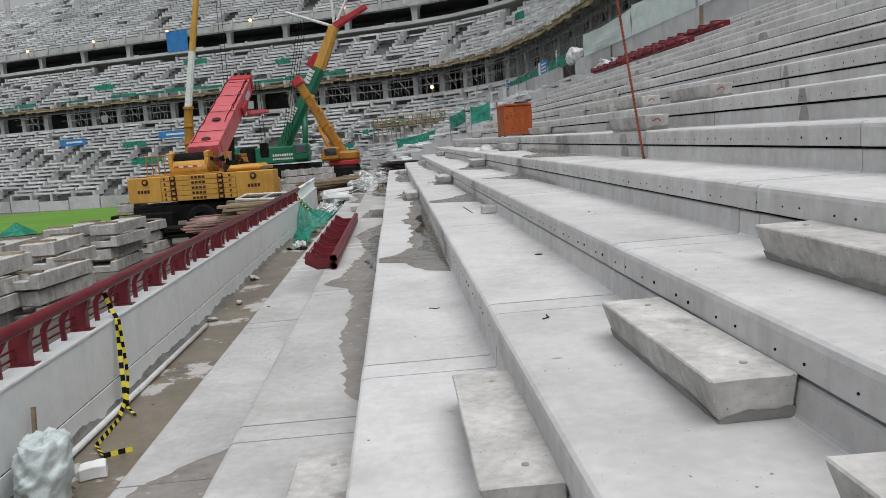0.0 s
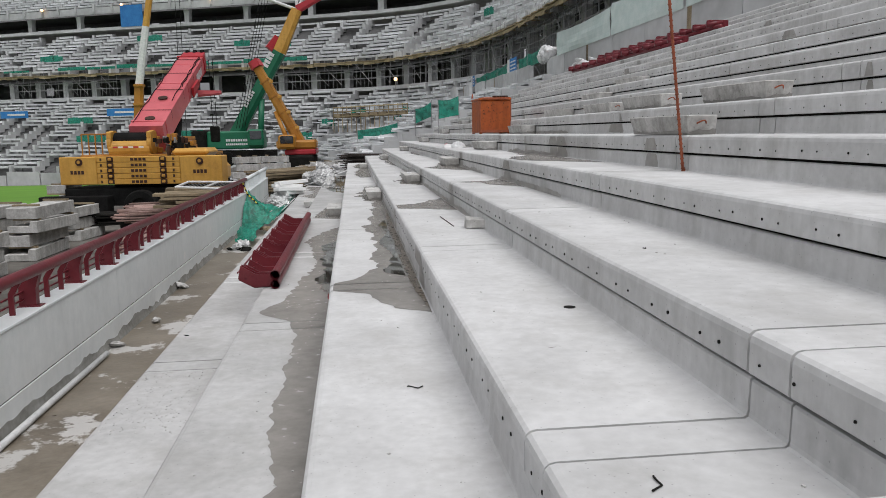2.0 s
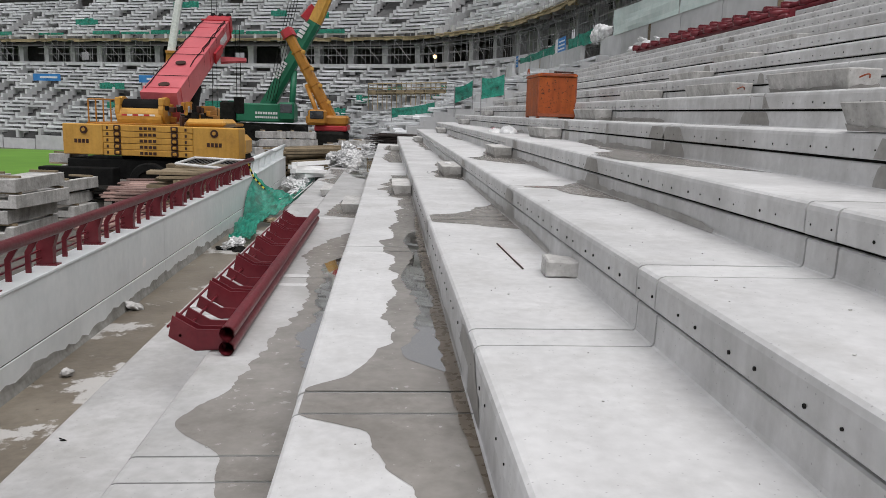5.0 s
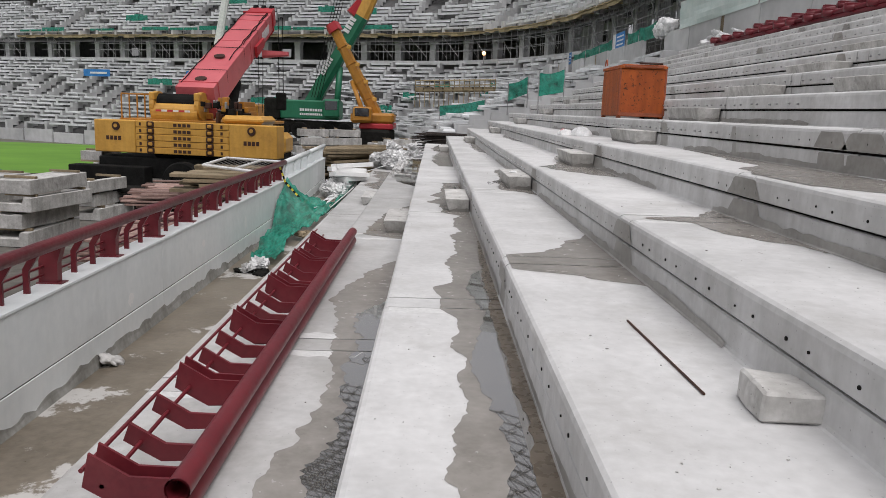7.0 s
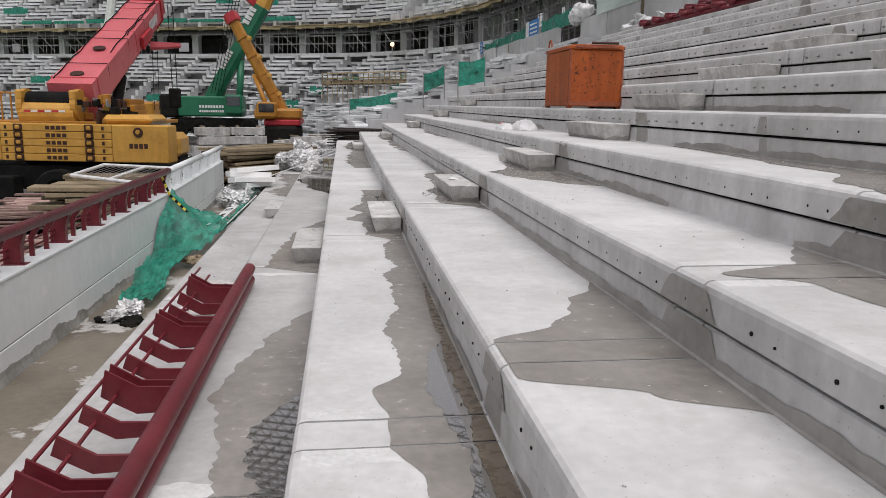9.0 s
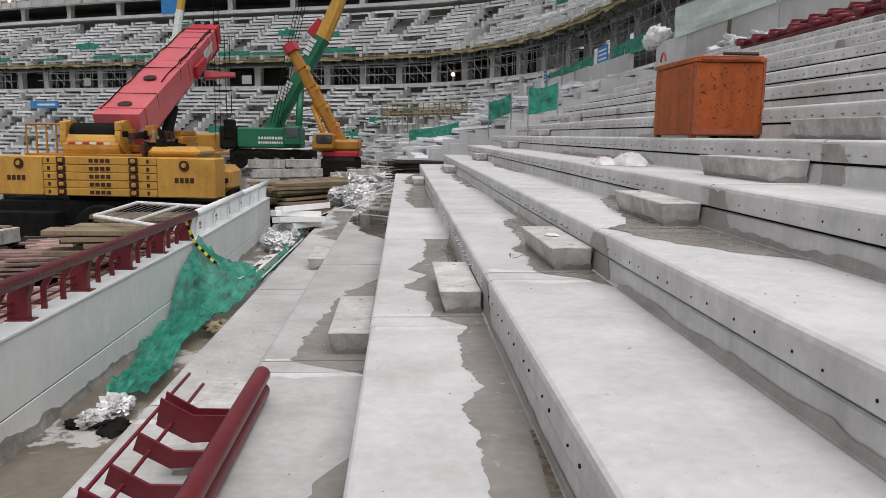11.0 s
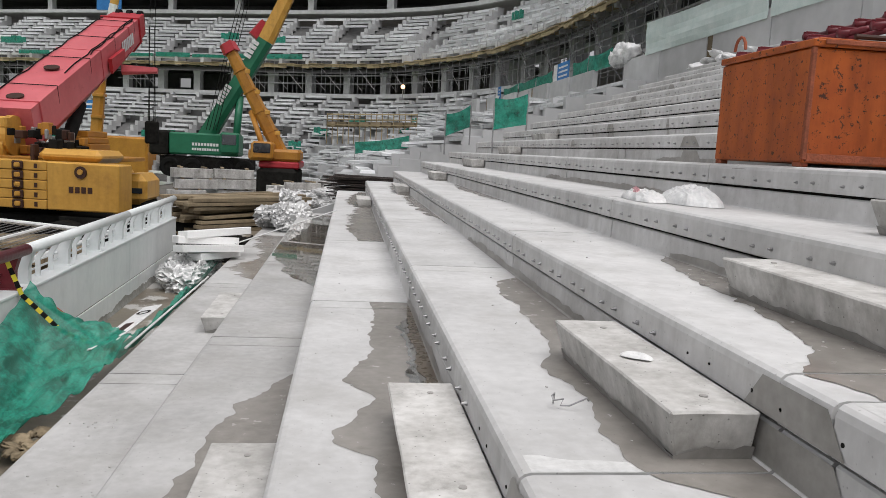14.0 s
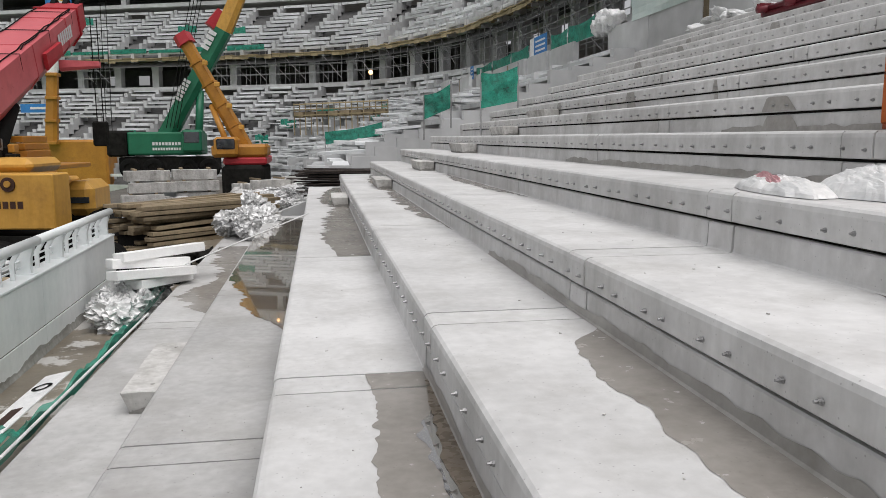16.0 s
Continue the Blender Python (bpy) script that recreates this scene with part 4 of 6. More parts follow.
# steel space-frame roof over the far stand, mirrored in the puddles
roof = thing("roof_truss", "grey steel space-frame roof above the far stand", "roof", kind="structure")
bm = bmesh.new()
for i in [FIRST - 4 + 0.5 * n for n in range(2 * (COUNT - 3 - FIRST))]:
    for a in [0.5 * n for n in range(18)]:
        o, z = -12 + 4.2 * a, 47 + 1.1 * a - 0.12 * a * a
        lo, hi, nx = ring(i, o, z), ring(i + 0.25, o + 1.05, z + 1.9), ring(i, o + 2.1, z + 0.5)
        tube(bm, lo, ring(i + 0.5, o, z), 0.09, 4, caps=False)
        tube(bm, lo, nx, 0.09, 4, caps=False)
        tube(bm, lo, hi, 0.06, 4, caps=False)
        tube(bm, ring(i + 0.5, o, z), hi, 0.06, 4, caps=False)
        tube(bm, nx, hi, 0.06, 4, caps=False)
        tube(bm, hi, ring(i + 0.75, o + 1.05, z + 1.9), 0.08, 4, caps=False)
tagged(part("truss_tube", bm, TRUSS, roof), kind="stuff")
for i in range(FIRST - 4, COUNT - 2, 4):
    rod("roof_column", ring(i, 24, -1), ring(i, 24, 49), 0.6, CONCRETE_FRAME, roof, 8)

# plain unseen slopes that close the bowl behind and beside the camera, blocking low skylight
LOOP = [(-108, 156), (-132, 120), (-140, 60), (-132, 0), (-108, -44), (-50, -66), (0, -66), (16.6, -60)]
def closing(name, o0, z0, o1, z1, mat):
    bm = bmesh.new()
    c = Vector((-58, 45))
    ins = [bm.verts.new((*(Vector(p) + o0 * (Vector(p) - c).normalized()), z0)) for p in LOOP]
    out = [bm.verts.new((*(Vector(p) + o1 * (Vector(p) - c).normalized()), z1)) for p in LOOP]
    for i in range(len(LOOP) - 1):
        bm.faces.new((ins[i], ins[i + 1], out[i + 1], out[i]))
    part(name, bm, mat, opposite)


opposite = thing("opposite_stand", "unseen grey concrete slopes added to close the bowl behind", "stadium stand", kind="structure")
closing("front_slope", -16, -1.3, 0, 8.5, CONCRETE_FAR)
# the gallery recess has its shade painted into the colour
closing("gallery_wall", 0, 8.5, 1, 12, CONCRETE_SHADE)
closing("middle_slope", 1, 12, 11, 19, CONCRETE_FAR)
closing("upper_slope", 11, 19, 34, 38, CONCRETE_FAR)


# ---- mobile cranes ----
def oriented(x, y, z, turn):
    return pose(x, y, z, 0, 0, turn)


def wheel(parent, m, r=0.75, w=0.45):
    bm = bmesh.new()
    ring_pts = [(r * 0.55, -w / 2), (r * 0.93, -w / 2), (r, -w * 0.36), (r, w * 0.36), (r * 0.93, w / 2), (r * 0.55, w / 2)]
    n = 28
    loops = [[bm.verts.new((rr * math.cos(6.28318 * i / n), o, rr * math.sin(6.28318 * i / n))) for rr, o in ring_pts] for i in range(n)]
    for i in range(n):
        for j in range(len(ring_pts)):
            q = (j + 1) % len(ring_pts)
            bm.faces.new((loops[i][j], loops[i][q], loops[(i + 1) % n][q], loops[(i + 1) % n][j]))
    bmesh.ops.transform(bm, matrix=m, verts=bm.verts)
    ob = part("wheel", bm, BLACK, parent, "black rubber tyre")
    bm = bmesh.new()
    tube(bm, (0, -w * 0.3, 0), (0, w * 0.3, 0), r * 0.56, 16)
    tube(bm, (0, -w * 0.5, 0), (0, -w * 0.3, 0), r * 0.2, 10)
    bmesh.ops.transform(bm, matrix=m, verts=bm.verts)
    part("rim", bm, GROUT, ob)


def boom_section(parent, name, p, q, w0, h0, w1, h1, mat, label=""):
    """A box boom with chamfered lower edges from p to q."""
    p, q = Vector(p), Vector(q)
    way = (q - p).normalized()
    side = way.cross(Vector((0, 0, 1))).normalized()
    up = side.cross(way)
    bm = bmesh.new()
    rings = []
    for c, w, h in ((p, w0, h0), (q, w1, h1)):
        rings.append([bm.verts.new(c + side * a * w + up * b * h) for a, b in ((-0.5, 0.5), (0.5, 0.5), (0.5, -0.2), (0.28, -0.5), (-0.28, -0.5), (-0.5, -0.2))])
    for i in range(6):
        j = (i + 1) % 6
        bm.faces.new((rings[0][i], rings[0][j], rings[1][j], rings[1][i]))
    bm.faces.new(rings[0][::-1])
    bm.faces.new(rings[1])
    return part(name, bm, mat, parent, label), way, side, up


def bars(parent, origin, right, up, width, height, count, mat, out):
    """A word that stands as plain bars."""
    o, r, u, n = Vector(origin), Vector(right).normalized(), Vector(up).normalized(), Vector(out).normalized()
    w = width / count
    bm = bmesh.new()
    for i in range(count):
        a = o + r * (i * w) + n * 0.006
        vs = [bm.verts.new(a + r * (dx * w * 0.74) + u * (dz * height) + n * dn) for dx in (0, 1) for dz in (0, 1) for dn in (0, 0.004)]
        for f in ((0, 1, 3, 2), (4, 6, 7, 5), (0, 4, 5, 1), (2, 3, 7, 6), (1, 5, 7, 3)):
            bm.faces.new([vs[j] for j in f])
    part("lettering", bm, mat, parent)


def big_crane():
    t = thing("mobile_crane", "large yellow mobile crane with a thick faded red telescopic boom", "crane", "mobile cranes")
    m = oriented(-8.3, 34.3, 0, -6)   # local x along the counterweight
    # counterweight slabs between two end blocks
    c = oriented(-8.54, 34.68, 0, -10)
    along, face = c.to_3x3() @ Vector((1, 0, 0)), c.to_3x3() @ Vector((0, -1, 0))
    for x0, x1, word, mark in ((-3.475, -1.87, -2.95, -2.7), (1.7, 3.475, 2.3, 2.45)):
        end = part("counterweight_end", solid(x0, x1, -0.2, 0.52, 0.4, 1.56, 0.03, c), YELLOW, t)
        bars(end, c @ Vector((word - 0.05, -0.2, 0.84)), along, (0, 0, 1), 0.62, 0.15, 4, DARK_PRINT, face)
        bm = bmesh.new()
        tube(bm, c @ Vector((mark + 0.1, -0.235, 1.34)), c @ Vector((mark + 0.1, -0.19, 1.34)), 0.15, 14)
        part("badge", bm, DARK_PRINT, end)
        bm = bmesh.new()
        tube(bm, c @ Vector((mark + 0.1, -0.26, 1.35)), c @ Vector((mark + 0.1, -0.235, 1.35)), 0.07, 10)
        part("badge_eye", bm, YELLOW, end)
    for i in range(5):
        z = 0.4 + 0.232 * i
        slab = part("counterweight_slab", solid(-1.86, 1.69, -0.18 + 0.006 * (i % 2), 0.5, z + 0.006, z + 0.226, 0.015, c), YELLOW, t)
        bars(slab, c @ Vector((-0.4, -0.18, z + 0.06)), along, (0, 0, 1), 0.7, 0.11, 4, DARK_PRINT, face)
        for x in (-1.28, 0.98):
            part("lifting_ring", solid(x - 0.14, x + 0.14, -0.215, -0.17, z + 0.01, z + 0.222, 0.03, c), DARK_PRINT, slab)
            part("ring_eye", solid(x - 0.075, x + 0.075, -0.235, -0.2, z + 0.06, z + 0.18, 0.025, c), YELLOW, slab)
        for x in (-1.68, 1.42):
            part("mark", solid(x - 0.04, x + 0.04, -0.187, -0.17, z + 0.06, z + 0.17, 0, c), DARK_PRINT, slab)
    # chassis, outrigger beam and wheels
    part("slewing_frame", solid(-1.6, 1.5, 0.6, 3.0, 0.25, 1.5, 0.06, m), BLACK, t)
    part("chassis", solid(-3.6, 4.9, 0.35, 2.6, -0.5, 0.25, 0.04, m), BLACK, t)
    part("outrigger_beam", solid(-4.4, -1.55, -0.3, 0.3, -0.75, -0.05, 0.03, m), BLACK, t)
    part("number_board", solid(1.7, 2.7, 0.0, 0.06, 0.06, 0.26, 0.01, m), GROUT, t)
    for x in (-0.15, 2.0, 4.1):
        for y in (-0.3, 2.3):
            wheel(t, m @ pose(x, y, -0.5, 0, 0, 0), 0.7)
    # deck, winch and machinery
    part("deck", solid(-3.1, 1.6, 1.0, 6.0, 1.5, 1.62, 0.02, m), OCHRE, t)
    part("engine_cover", solid(0.9, 2.45, 0.6, 2.2, 1.54, 1.86, 0.13, m), YELLOW, t)
    for x in (-1.95, -0.25):
        bm = bmesh.new()
        tube(bm, m @ Vector((x, 1.5, 2.12)), m @ Vector((x + 0.17, 1.5, 2.12)), 0.52, 22)
        fr = part("winch_disc", bm, YELLOW, t)
        part("winch_ear", solid(x - 0.02, x + 0.19, 1.0, 1.25, 2.3, 2.6, 0.04, m), YELLOW, fr)
    bm = bmesh.new()
    tube(bm, m @ Vector((-1.9, 1.45, 1.86)), m @ Vector((-0.15, 1.45, 1.86)), 0.46, 22)
    hs = part("winch_housing", bm, YELLOW, t)
    for i in range(6):
        part("stripe", solid(-1.7 + 0.22 * i, -1.5 + 0.22 * i, 0.985, 1.0, 1.9, 1.97, 0, m), (RED, PLASTIC)[i % 2], hs)
    tower = part("rear_counterweight", solid(-0.85, 0.15, 5.6, 7.2, 0.6, 1.35, 0.03, m), OCHRE, t)
    for i in range(5):
        part("rear_slab", solid(-0.82 + 0.04 * i, 0.12 - 0.04 * i, 5.6, 7.1, 1.37 + 0.2 * i, 1.555 + 0.2 * i, 0.02, m), OCHRE, tower)
    bm = bmesh.new()
    tube(bm, m @ Vector((-1.74, 1.5, 2.2)), m @ Vector((-0.26, 1.5, 2.2)), 0.36, 20)
    part("winch_drum", bm, BLACK, t, "black rope drum", smooth=False)
    r2 = random.Random(5)
    for i in range(34):
        x, y, z = r2.uniform(-0.05, 1.2), r2.uniform(0.7, 2.3), r2.uniform(1.6, 2.35)
        part("machinery", solid(x, x + r2.uniform(0.05, 0.26), y, y + 0.25, z - 0.12, z + r2.uniform(0.02, 0.2), 0.02, m), (BLACK, GROUT, OCHRE, DARK_PRINT, STEEL)[i % 5], t)
    for i in range(6):
        x = -3.0 + 0.2 * i
        rod("hand_rail", m @ Vector((x, 1.0 + 0.2 * i, 1.6)), m @ Vector((x, 1.0 + 0.2 * i, 2.5)), 0.03, OCHRE, t)
    rod("hand_rail", m @ Vector((-3.0, 1.0, 2.5)), m @ Vector((-2.0, 2.0, 2.5)), 0.03, OCHRE, t)
    # boom
    p, q = (-8.6, 36.2, 2.15), (-8.45, 46.2, 6.15)
    b, way, side, up = boom_section(t, "boom", p, q, 1.42, 1.45, 1.3, 1.2, PINK, "faded red box boom")
    P, Q = Vector(p), Vector(q)
    for f, s in ((0.05, 1.05), (0.55, 1.03), (0.86, 1.04), (0.985, 1.09)):
        c = P.lerp(Q, f)
        boom_section(b, "collar", c, c + way * 0.12, (1.43 - 0.12 * f) * s, (1.44 - 0.24 * f) * s, (1.43 - 0.12 * f) * s, (1.43 - 0.24 * f) * s, PINK if f < 0.9 else RED)
    boom_section(t, "boom_head", Q, Q + way * 1.0, 1.2, 1.2, 1.15, 1.1, RED, "red boom head")
    for sx in (-0.4, 0.0, 0.4):
        bm = bmesh.new()
        c = Q + way * 1.1 + up * 0.3 + side * sx
        tube(bm, c - side * 0.08, c + side * 0.08, 0.34, 14)
        part("sheave", bm, BLACK, t)
    for f in (0.33, 0.08):
        bm = bmesh.new()
        c = P.lerp(Q, f) + up * (0.73)
        tube(bm, c, c + up * 0.04, 0.22, 16)
        part("hatch", bm, DARK_PRINT, b)
    for n, (sx, f0, f1) in enumerate(((-0.62, 0.04, 0.98), (0.45, 0.3, 0.98), (0.52, 0.5, 0.97))):
        bm = bmesh.new()
        pts = [P.lerp(Q, f0 + (f1 - f0) * i / 14) + side * (sx + 0.03 * math.sin(1.9 * i + n)) + up * (0.745 - 0.12 * (f0 + (f1 - f0) * i / 14) + 0.02 * (i % 2)) for i in range(15)]
        bent(bm, pts, 0.02, 5)
        part("hydraulic_hose", bm, BLACK, b)
    for f in (0.18, 0.45, 0.7, 0.93):
        c = P.lerp(Q, f)
        w = 0.7 - 0.06 * f
        bm = bmesh.new()
        bent(bm, [c + side * w + up * 0.2, c + side * (w + 0.02) + up * (0.76 - 0.12 * f), c - side * w + up * (0.76 - 0.12 * f)], 0.014, 5)
        part("hose_clamp", bm, GROUT, b)
    c = P.lerp(Q, 0.72) + side * 0.75
    boom_section(b, "side_bracket", c - up * 0.5, c + side * 1.2 - up * 0.45, 0.3, 0.35, 0.2, 0.2, PINK)
    boom_section(b, "pulley_guard", P.lerp(Q, 0.6) + side * 0.78, P.lerp(Q, 0.74) + side * 0.78, 0.12, 0.5, 0.12, 0.4, RED)
    bars(b, P.lerp(Q, 0.76) + side * 0.69 - up * 0.05, way, up, 1.5, 0.4, 7, PLASTIC, side)
    rod("lift_cylinder", m @ Vector((-0.1, 4.0, 1.5)), P.lerp(Q, 0.42) - up * 0.72 + side * 0.3, 0.2, BLACK, t, 12)
    rod("lift_rod", P.lerp(Q, 0.42) - up * 0.72 + side * 0.3, P.lerp(Q, 0.52) - up * 0.55 + side * 0.3, 0.12, STEEL, t, 12)
    for sx in (-0.1, 0.12):
        rod("hoist_rope", Q + way * 1.3 + side * (0.75 + sx), Vector((-7.6 + sx, 47.2, 2.2)), 0.02, GROUT, t, 5)
    part("hook_block", solid(-7.85, -7.35, 47.0, 47.4, 2.0, 2.9, 0.06), GROUT, t)


def green_crane():
    t = thing("mobile_crane", "green mobile crane with a raised telescopic boom", "crane", "mobile cranes")
    m = oriented(-11.2, 75, 0, 0)
    part("upper_body", solid(-1.9, 3.2, 0, 3.0, 1.1, 2.75, 0.12, m), GREEN_PAINT, t)
    part("counterweight", solid(-3.3, -1.95, -0.1, 3.1, 1.0, 2.85, 0.15, m), GROUT, t)
    part("cab", solid(1.9, 3.3, -0.6, 1.4, 1.3, 2.9, 0.15, m), GREEN_PAINT, t)
    part("cab_window", solid(2.05, 3.15, -0.63, -0.55, 1.95, 2.75, 0.05, m), GLASS_DARK, t)
    part("chassis", solid(-2.6, 4.2, 0.2, 2.8, -0.1, 0.95, 0.08, m), GROUT, t)
    for x in (-1.8, -0.2, 2.2, 3.7):
        wheel(t, m @ pose(x, 0.1, 0.15), 0.72, 0.5)
    bars(t, m @ Vector((-0.2, 0, 1.8)), (1, 0, 0), (0, 0, 1), 2.0, 0.22, 9, PLASTIC, (0, -1, 0))
    bars(t, m @ Vector((-0.2, 0, 1.45)), (1, 0, 0), (0, 0, 1), 2.0, 0.18, 11, PLASTIC, (0, -1, 0))
    P, Q = Vector((-10.8, 76.2, 2.0)), Vector((-6.15, 75.6, 9.9))
    b, way, side, up = boom_section(t, "boom", P, Q, 1.2, 1.15, 1.1, 1.05, GREEN_PAINT)
    front = Vector((0, -1, 0))
    bars(b, P.lerp(Q, 0.35) + front * 0.66 - way.cross(front) * 0.25, way, way.cross(front) * -1, 1.7, 0.5, 6, PLASTIC, front)
    bars(b, P.lerp(Q, 0.8) + front * 0.64 - way.cross(front) * 0.25, way, way.cross(front) * -1, 1.5, 0.55, 4, PLASTIC, front)
    R = Vector((-4.4, 75.4, 13.7))
    boom_section(t, "boom_extension", Q, R, 0.95, 1.1, 0.8, 0.9, YELLOW, "yellow boom extension")
    boom_section(t, "boom_head", Q - Vector((0.9, 0.3, -0.2)), Q + Vector((-0.1, 0, 1.3)), 0.5, 0.9, 0.5, 0.8, RED)
    boom_section(t, "jib", R, R + Vector((3.2, 0, 1.7)), 0.6, 0.7, 0.4, 0.5, RED, "dark red jib")
    for dx, dz in ((-4.5, 1.6), (-0.1, 4.0), (2.5, 4.5)):
        rod("stay", R, R + Vector((dx, 0, dz)), 0.14, PLASTIC, t)
    for n in range(4):
        rod("hoist_rope", R + Vector((-2.6 - 0.25 * n, 0, 0.9)), Vector((-9.6 - 0.25 * n, 74.8, 3.0)), 0.03, GROUT, t, 4)
    rod("lift_cylinder", m @ Vector((2.9, 0.6, 1.6)), P.lerp(Q, 0.5) - up * 0.5, 0.28, GREEN_PAINT, t, 10)


def yellow_crane():
    t = thing("mobile_crane", "small ochre crane with a steep telescopic boom", "crane", "mobile cranes")
    m = oriented(-4.1, 60, 0, 0)
    part("upper_body", solid(-1.3, 1.65, 0, 3, 1.25, 1.95, 0.15, m), OCHRE, t)
    cab = part("cab", solid(-1.1, 0.15, -0.5, 1.2, 1.3, 2.35, 0.15, m), OCHRE, t)
    part("cab_window", solid(-0.95, 0.0, -0.53, -0.47, 1.7, 2.25, 0.05, m), GLASS_DARK, cab)
    part("cab_side_window", solid(-1.13, -1.07, -0.3, 1.0, 1.7, 2.25, 0.05, m), GLASS_DARK, cab)
    part("chassis", solid(-0.7, 1.6, 0.0, 5, 0.85, 1.25, 0.08, m), RED, t)
    part("track", solid(-0.8, 1.5, -0.2, 5, -1.2, 0.85, 0.2, m), GROUT, t)
    P, Q = Vector((-3.7, 61.5, 1.7)), Vector((-6.8, 62.3, 7.5))
    b, way, side, up = boom_section(t, "boom", P, Q, 0.62, 0.74, 0.52, 0.6, OCHRE)
    for f in (0.2, 0.4, 0.6, 0.8):
        c = P.lerp(Q, f)
        boom_section(b, "collar", c, c + way * 0.12, 0.66, 0.78, 0.66, 0.78, OCHRE)
        part("clamp", solid(c.x + 0.3, c.x + 0.6, c.y - 0.6, c.y - 0.4, c.z - 0.1, c.z + 0.15, 0.03), YELLOW, b)
    boom_section(t, "boom_head", Q - way * 0.1, Q + way * 0.5, 0.85, 0.85, 0.8, 0.8, RED)
    rod("lift_cylinder", Vector((-4.6, 60.8, 1.9)), P.lerp(Q, 0.45) - up * 0.5, 0.16, OCHRE, t, 10)


def pole_crane():
    t = thing("mobile_crane", "yellow and white crane with a near upright boom", "crane", "mobile cranes")
    P, Q, R, S = Vector((-24.4, 95, 1.9)), Vector((-23.9, 95, 8.2)), Vector((-22.7, 95, 14.8)), Vector((-20.3, 95, 27.1))
    part("body", solid(-27.2, -19.7, 95.6, 100, -3.5, 2.2, 0.2), OCHRE, t)
    boom_section(t, "boom", P, Q, 0.9, 1.0, 0.8, 0.9, OCHRE)
    boom_section(t, "boom_section", Q, R, 0.72, 0.78, 0.64, 0.7, PLASTIC, "white boom section")
    boom_section(t, "boom_tip", R, S, 0.64, 0.66, 0.5, 0.52, YELLOW)
    for f in (0.0, 0.33, 0.66, 1.0):
        c = P.lerp(Q, f)
        part("collar", solid(c.x - 0.52, c.x + 0.52, 94.4, 95.6, c.z - 0.15, c.z + 0.15, 0.03), OCHRE, t)
    for dx in (1.1, 1.6):
        rod("hoist_rope", S + Vector((dx, 0, 0)), Vector((-20.6 + dx, 95, 1.3)), 0.035, GROUT, t, 4)


big_crane()
green_crane()
yellow_crane()
pole_crane()

# ---- orange tool chest ----
chest = thing("tool_chest", "rust-stained orange steel site box with a lid", "tool box")
cm = pose(3.29, 19.48, row_z(4), 0, 0, 0) @ Matrix.Diagonal((1.05, 1.17, 1.03, 1))
part("body", solid(0, 0.72, 0, 1.08, 0.028, 0.77, 0.012, cm), ORANGE, chest)
lid = part("lid", solid(-0.012, 0.732, -0.012, 1.092, 0.775, 0.822, 0.006, cm), ORANGE, chest)
part("lid_sheet", solid(0.05, 0.72, 0.03, 1.06, 0.826, 0.84, 0.004, cm), ORANGE, lid)
rod("lid_bar", cm @ Vector((0.3, 0.04, 0.862)), cm @ Vector((0.66, 0.04, 0.862)), 0.018, DARK_PRINT, lid)
for x, y in ((0.02, -0.006), (0.02, 1.086)):
    part("skirt_rail", solid(x, x + 0.68, y - 0.004, y + 0.004, 0.04, 0.09, 0.002, cm), RUST, chest)
part("lid_flange", solid(0.06, 0.66, -0.03, -0.016, 0.79, 0.82, 0.004, cm), RUST, lid)
for x in (0.0, 0.66):
    for y in (0.02, 0.98):
        part("foot", solid(x, x + 0.06, y, y + 0.08, 0.002, 0.03, 0.004, cm), RUST, chest)
for x in (-0.008, 0.7):
    part("corner_angle", solid(x, x + 0.028, -0.01, 0.02, 0.05, 0.77, 0.003, cm), RUST, chest)
bm = bmesh.new()
bent(bm, [cm @ Vector((-0.03, 0.8 + 0.07 * math.cos(a), 0.85 + 0.1 * math.sin(a))) for a in [0.52 * i for i in range(7)]], 0.012)
part("lifting_eye", bm, RUST, chest)

# ---- reinforcing bar, bricks, rod, small things on the rows ----
bar = thing("reinforcing_bar", "rust-red ribbed reinforcing bar leaning on the rows", "steel bar")
a, b = Vector((3.22, 7.75, row_z(3))), Vector((2.72, 7.3, 4.6))
rod("bar", a, b, 0.013, RUST, bar)
bm = bmesh.new()
for i in range(60):
    c = a.lerp(b, (i + 0.5) / 60)
    tube(bm, c, c + (b - a).normalized() * 0.012, 0.017, 6)
tagged(part("ribs", bm, RUST, bar), kind="stuff")
rod("base_clip", a, a + Vector((0.1, 0.06, 0.02)), 0.02, RUST, bar)


def loose_block(name, label, m, size, mat=None):
    bm = solid(0, size[0], 0, size[1], 0, size[2])
    bmesh.ops.subdivide_edges(bm, edges=bm.edges[:], cuts=3, use_grid_fill=True)
    for v in bm.verts:
        v.co += 0.018 * noise.noise_vector(v.co * 6 + Vector((m.translation.y, 0, 0)))
    bevelled_edges = [e for e in bm.edges if len(e.link_faces) == 2 and e.calc_face_angle() > 0.6]
    bmesh.ops.bevel(bm, geom=bevelled_edges, offset=0.01, segments=1, affect="EDGES")
    bmesh.ops.transform(bm, matrix=m, verts=bm.verts)
    return tagged(link_mesh(name, bm, mat or CONCRETE_BLOCK), label, "concrete block")


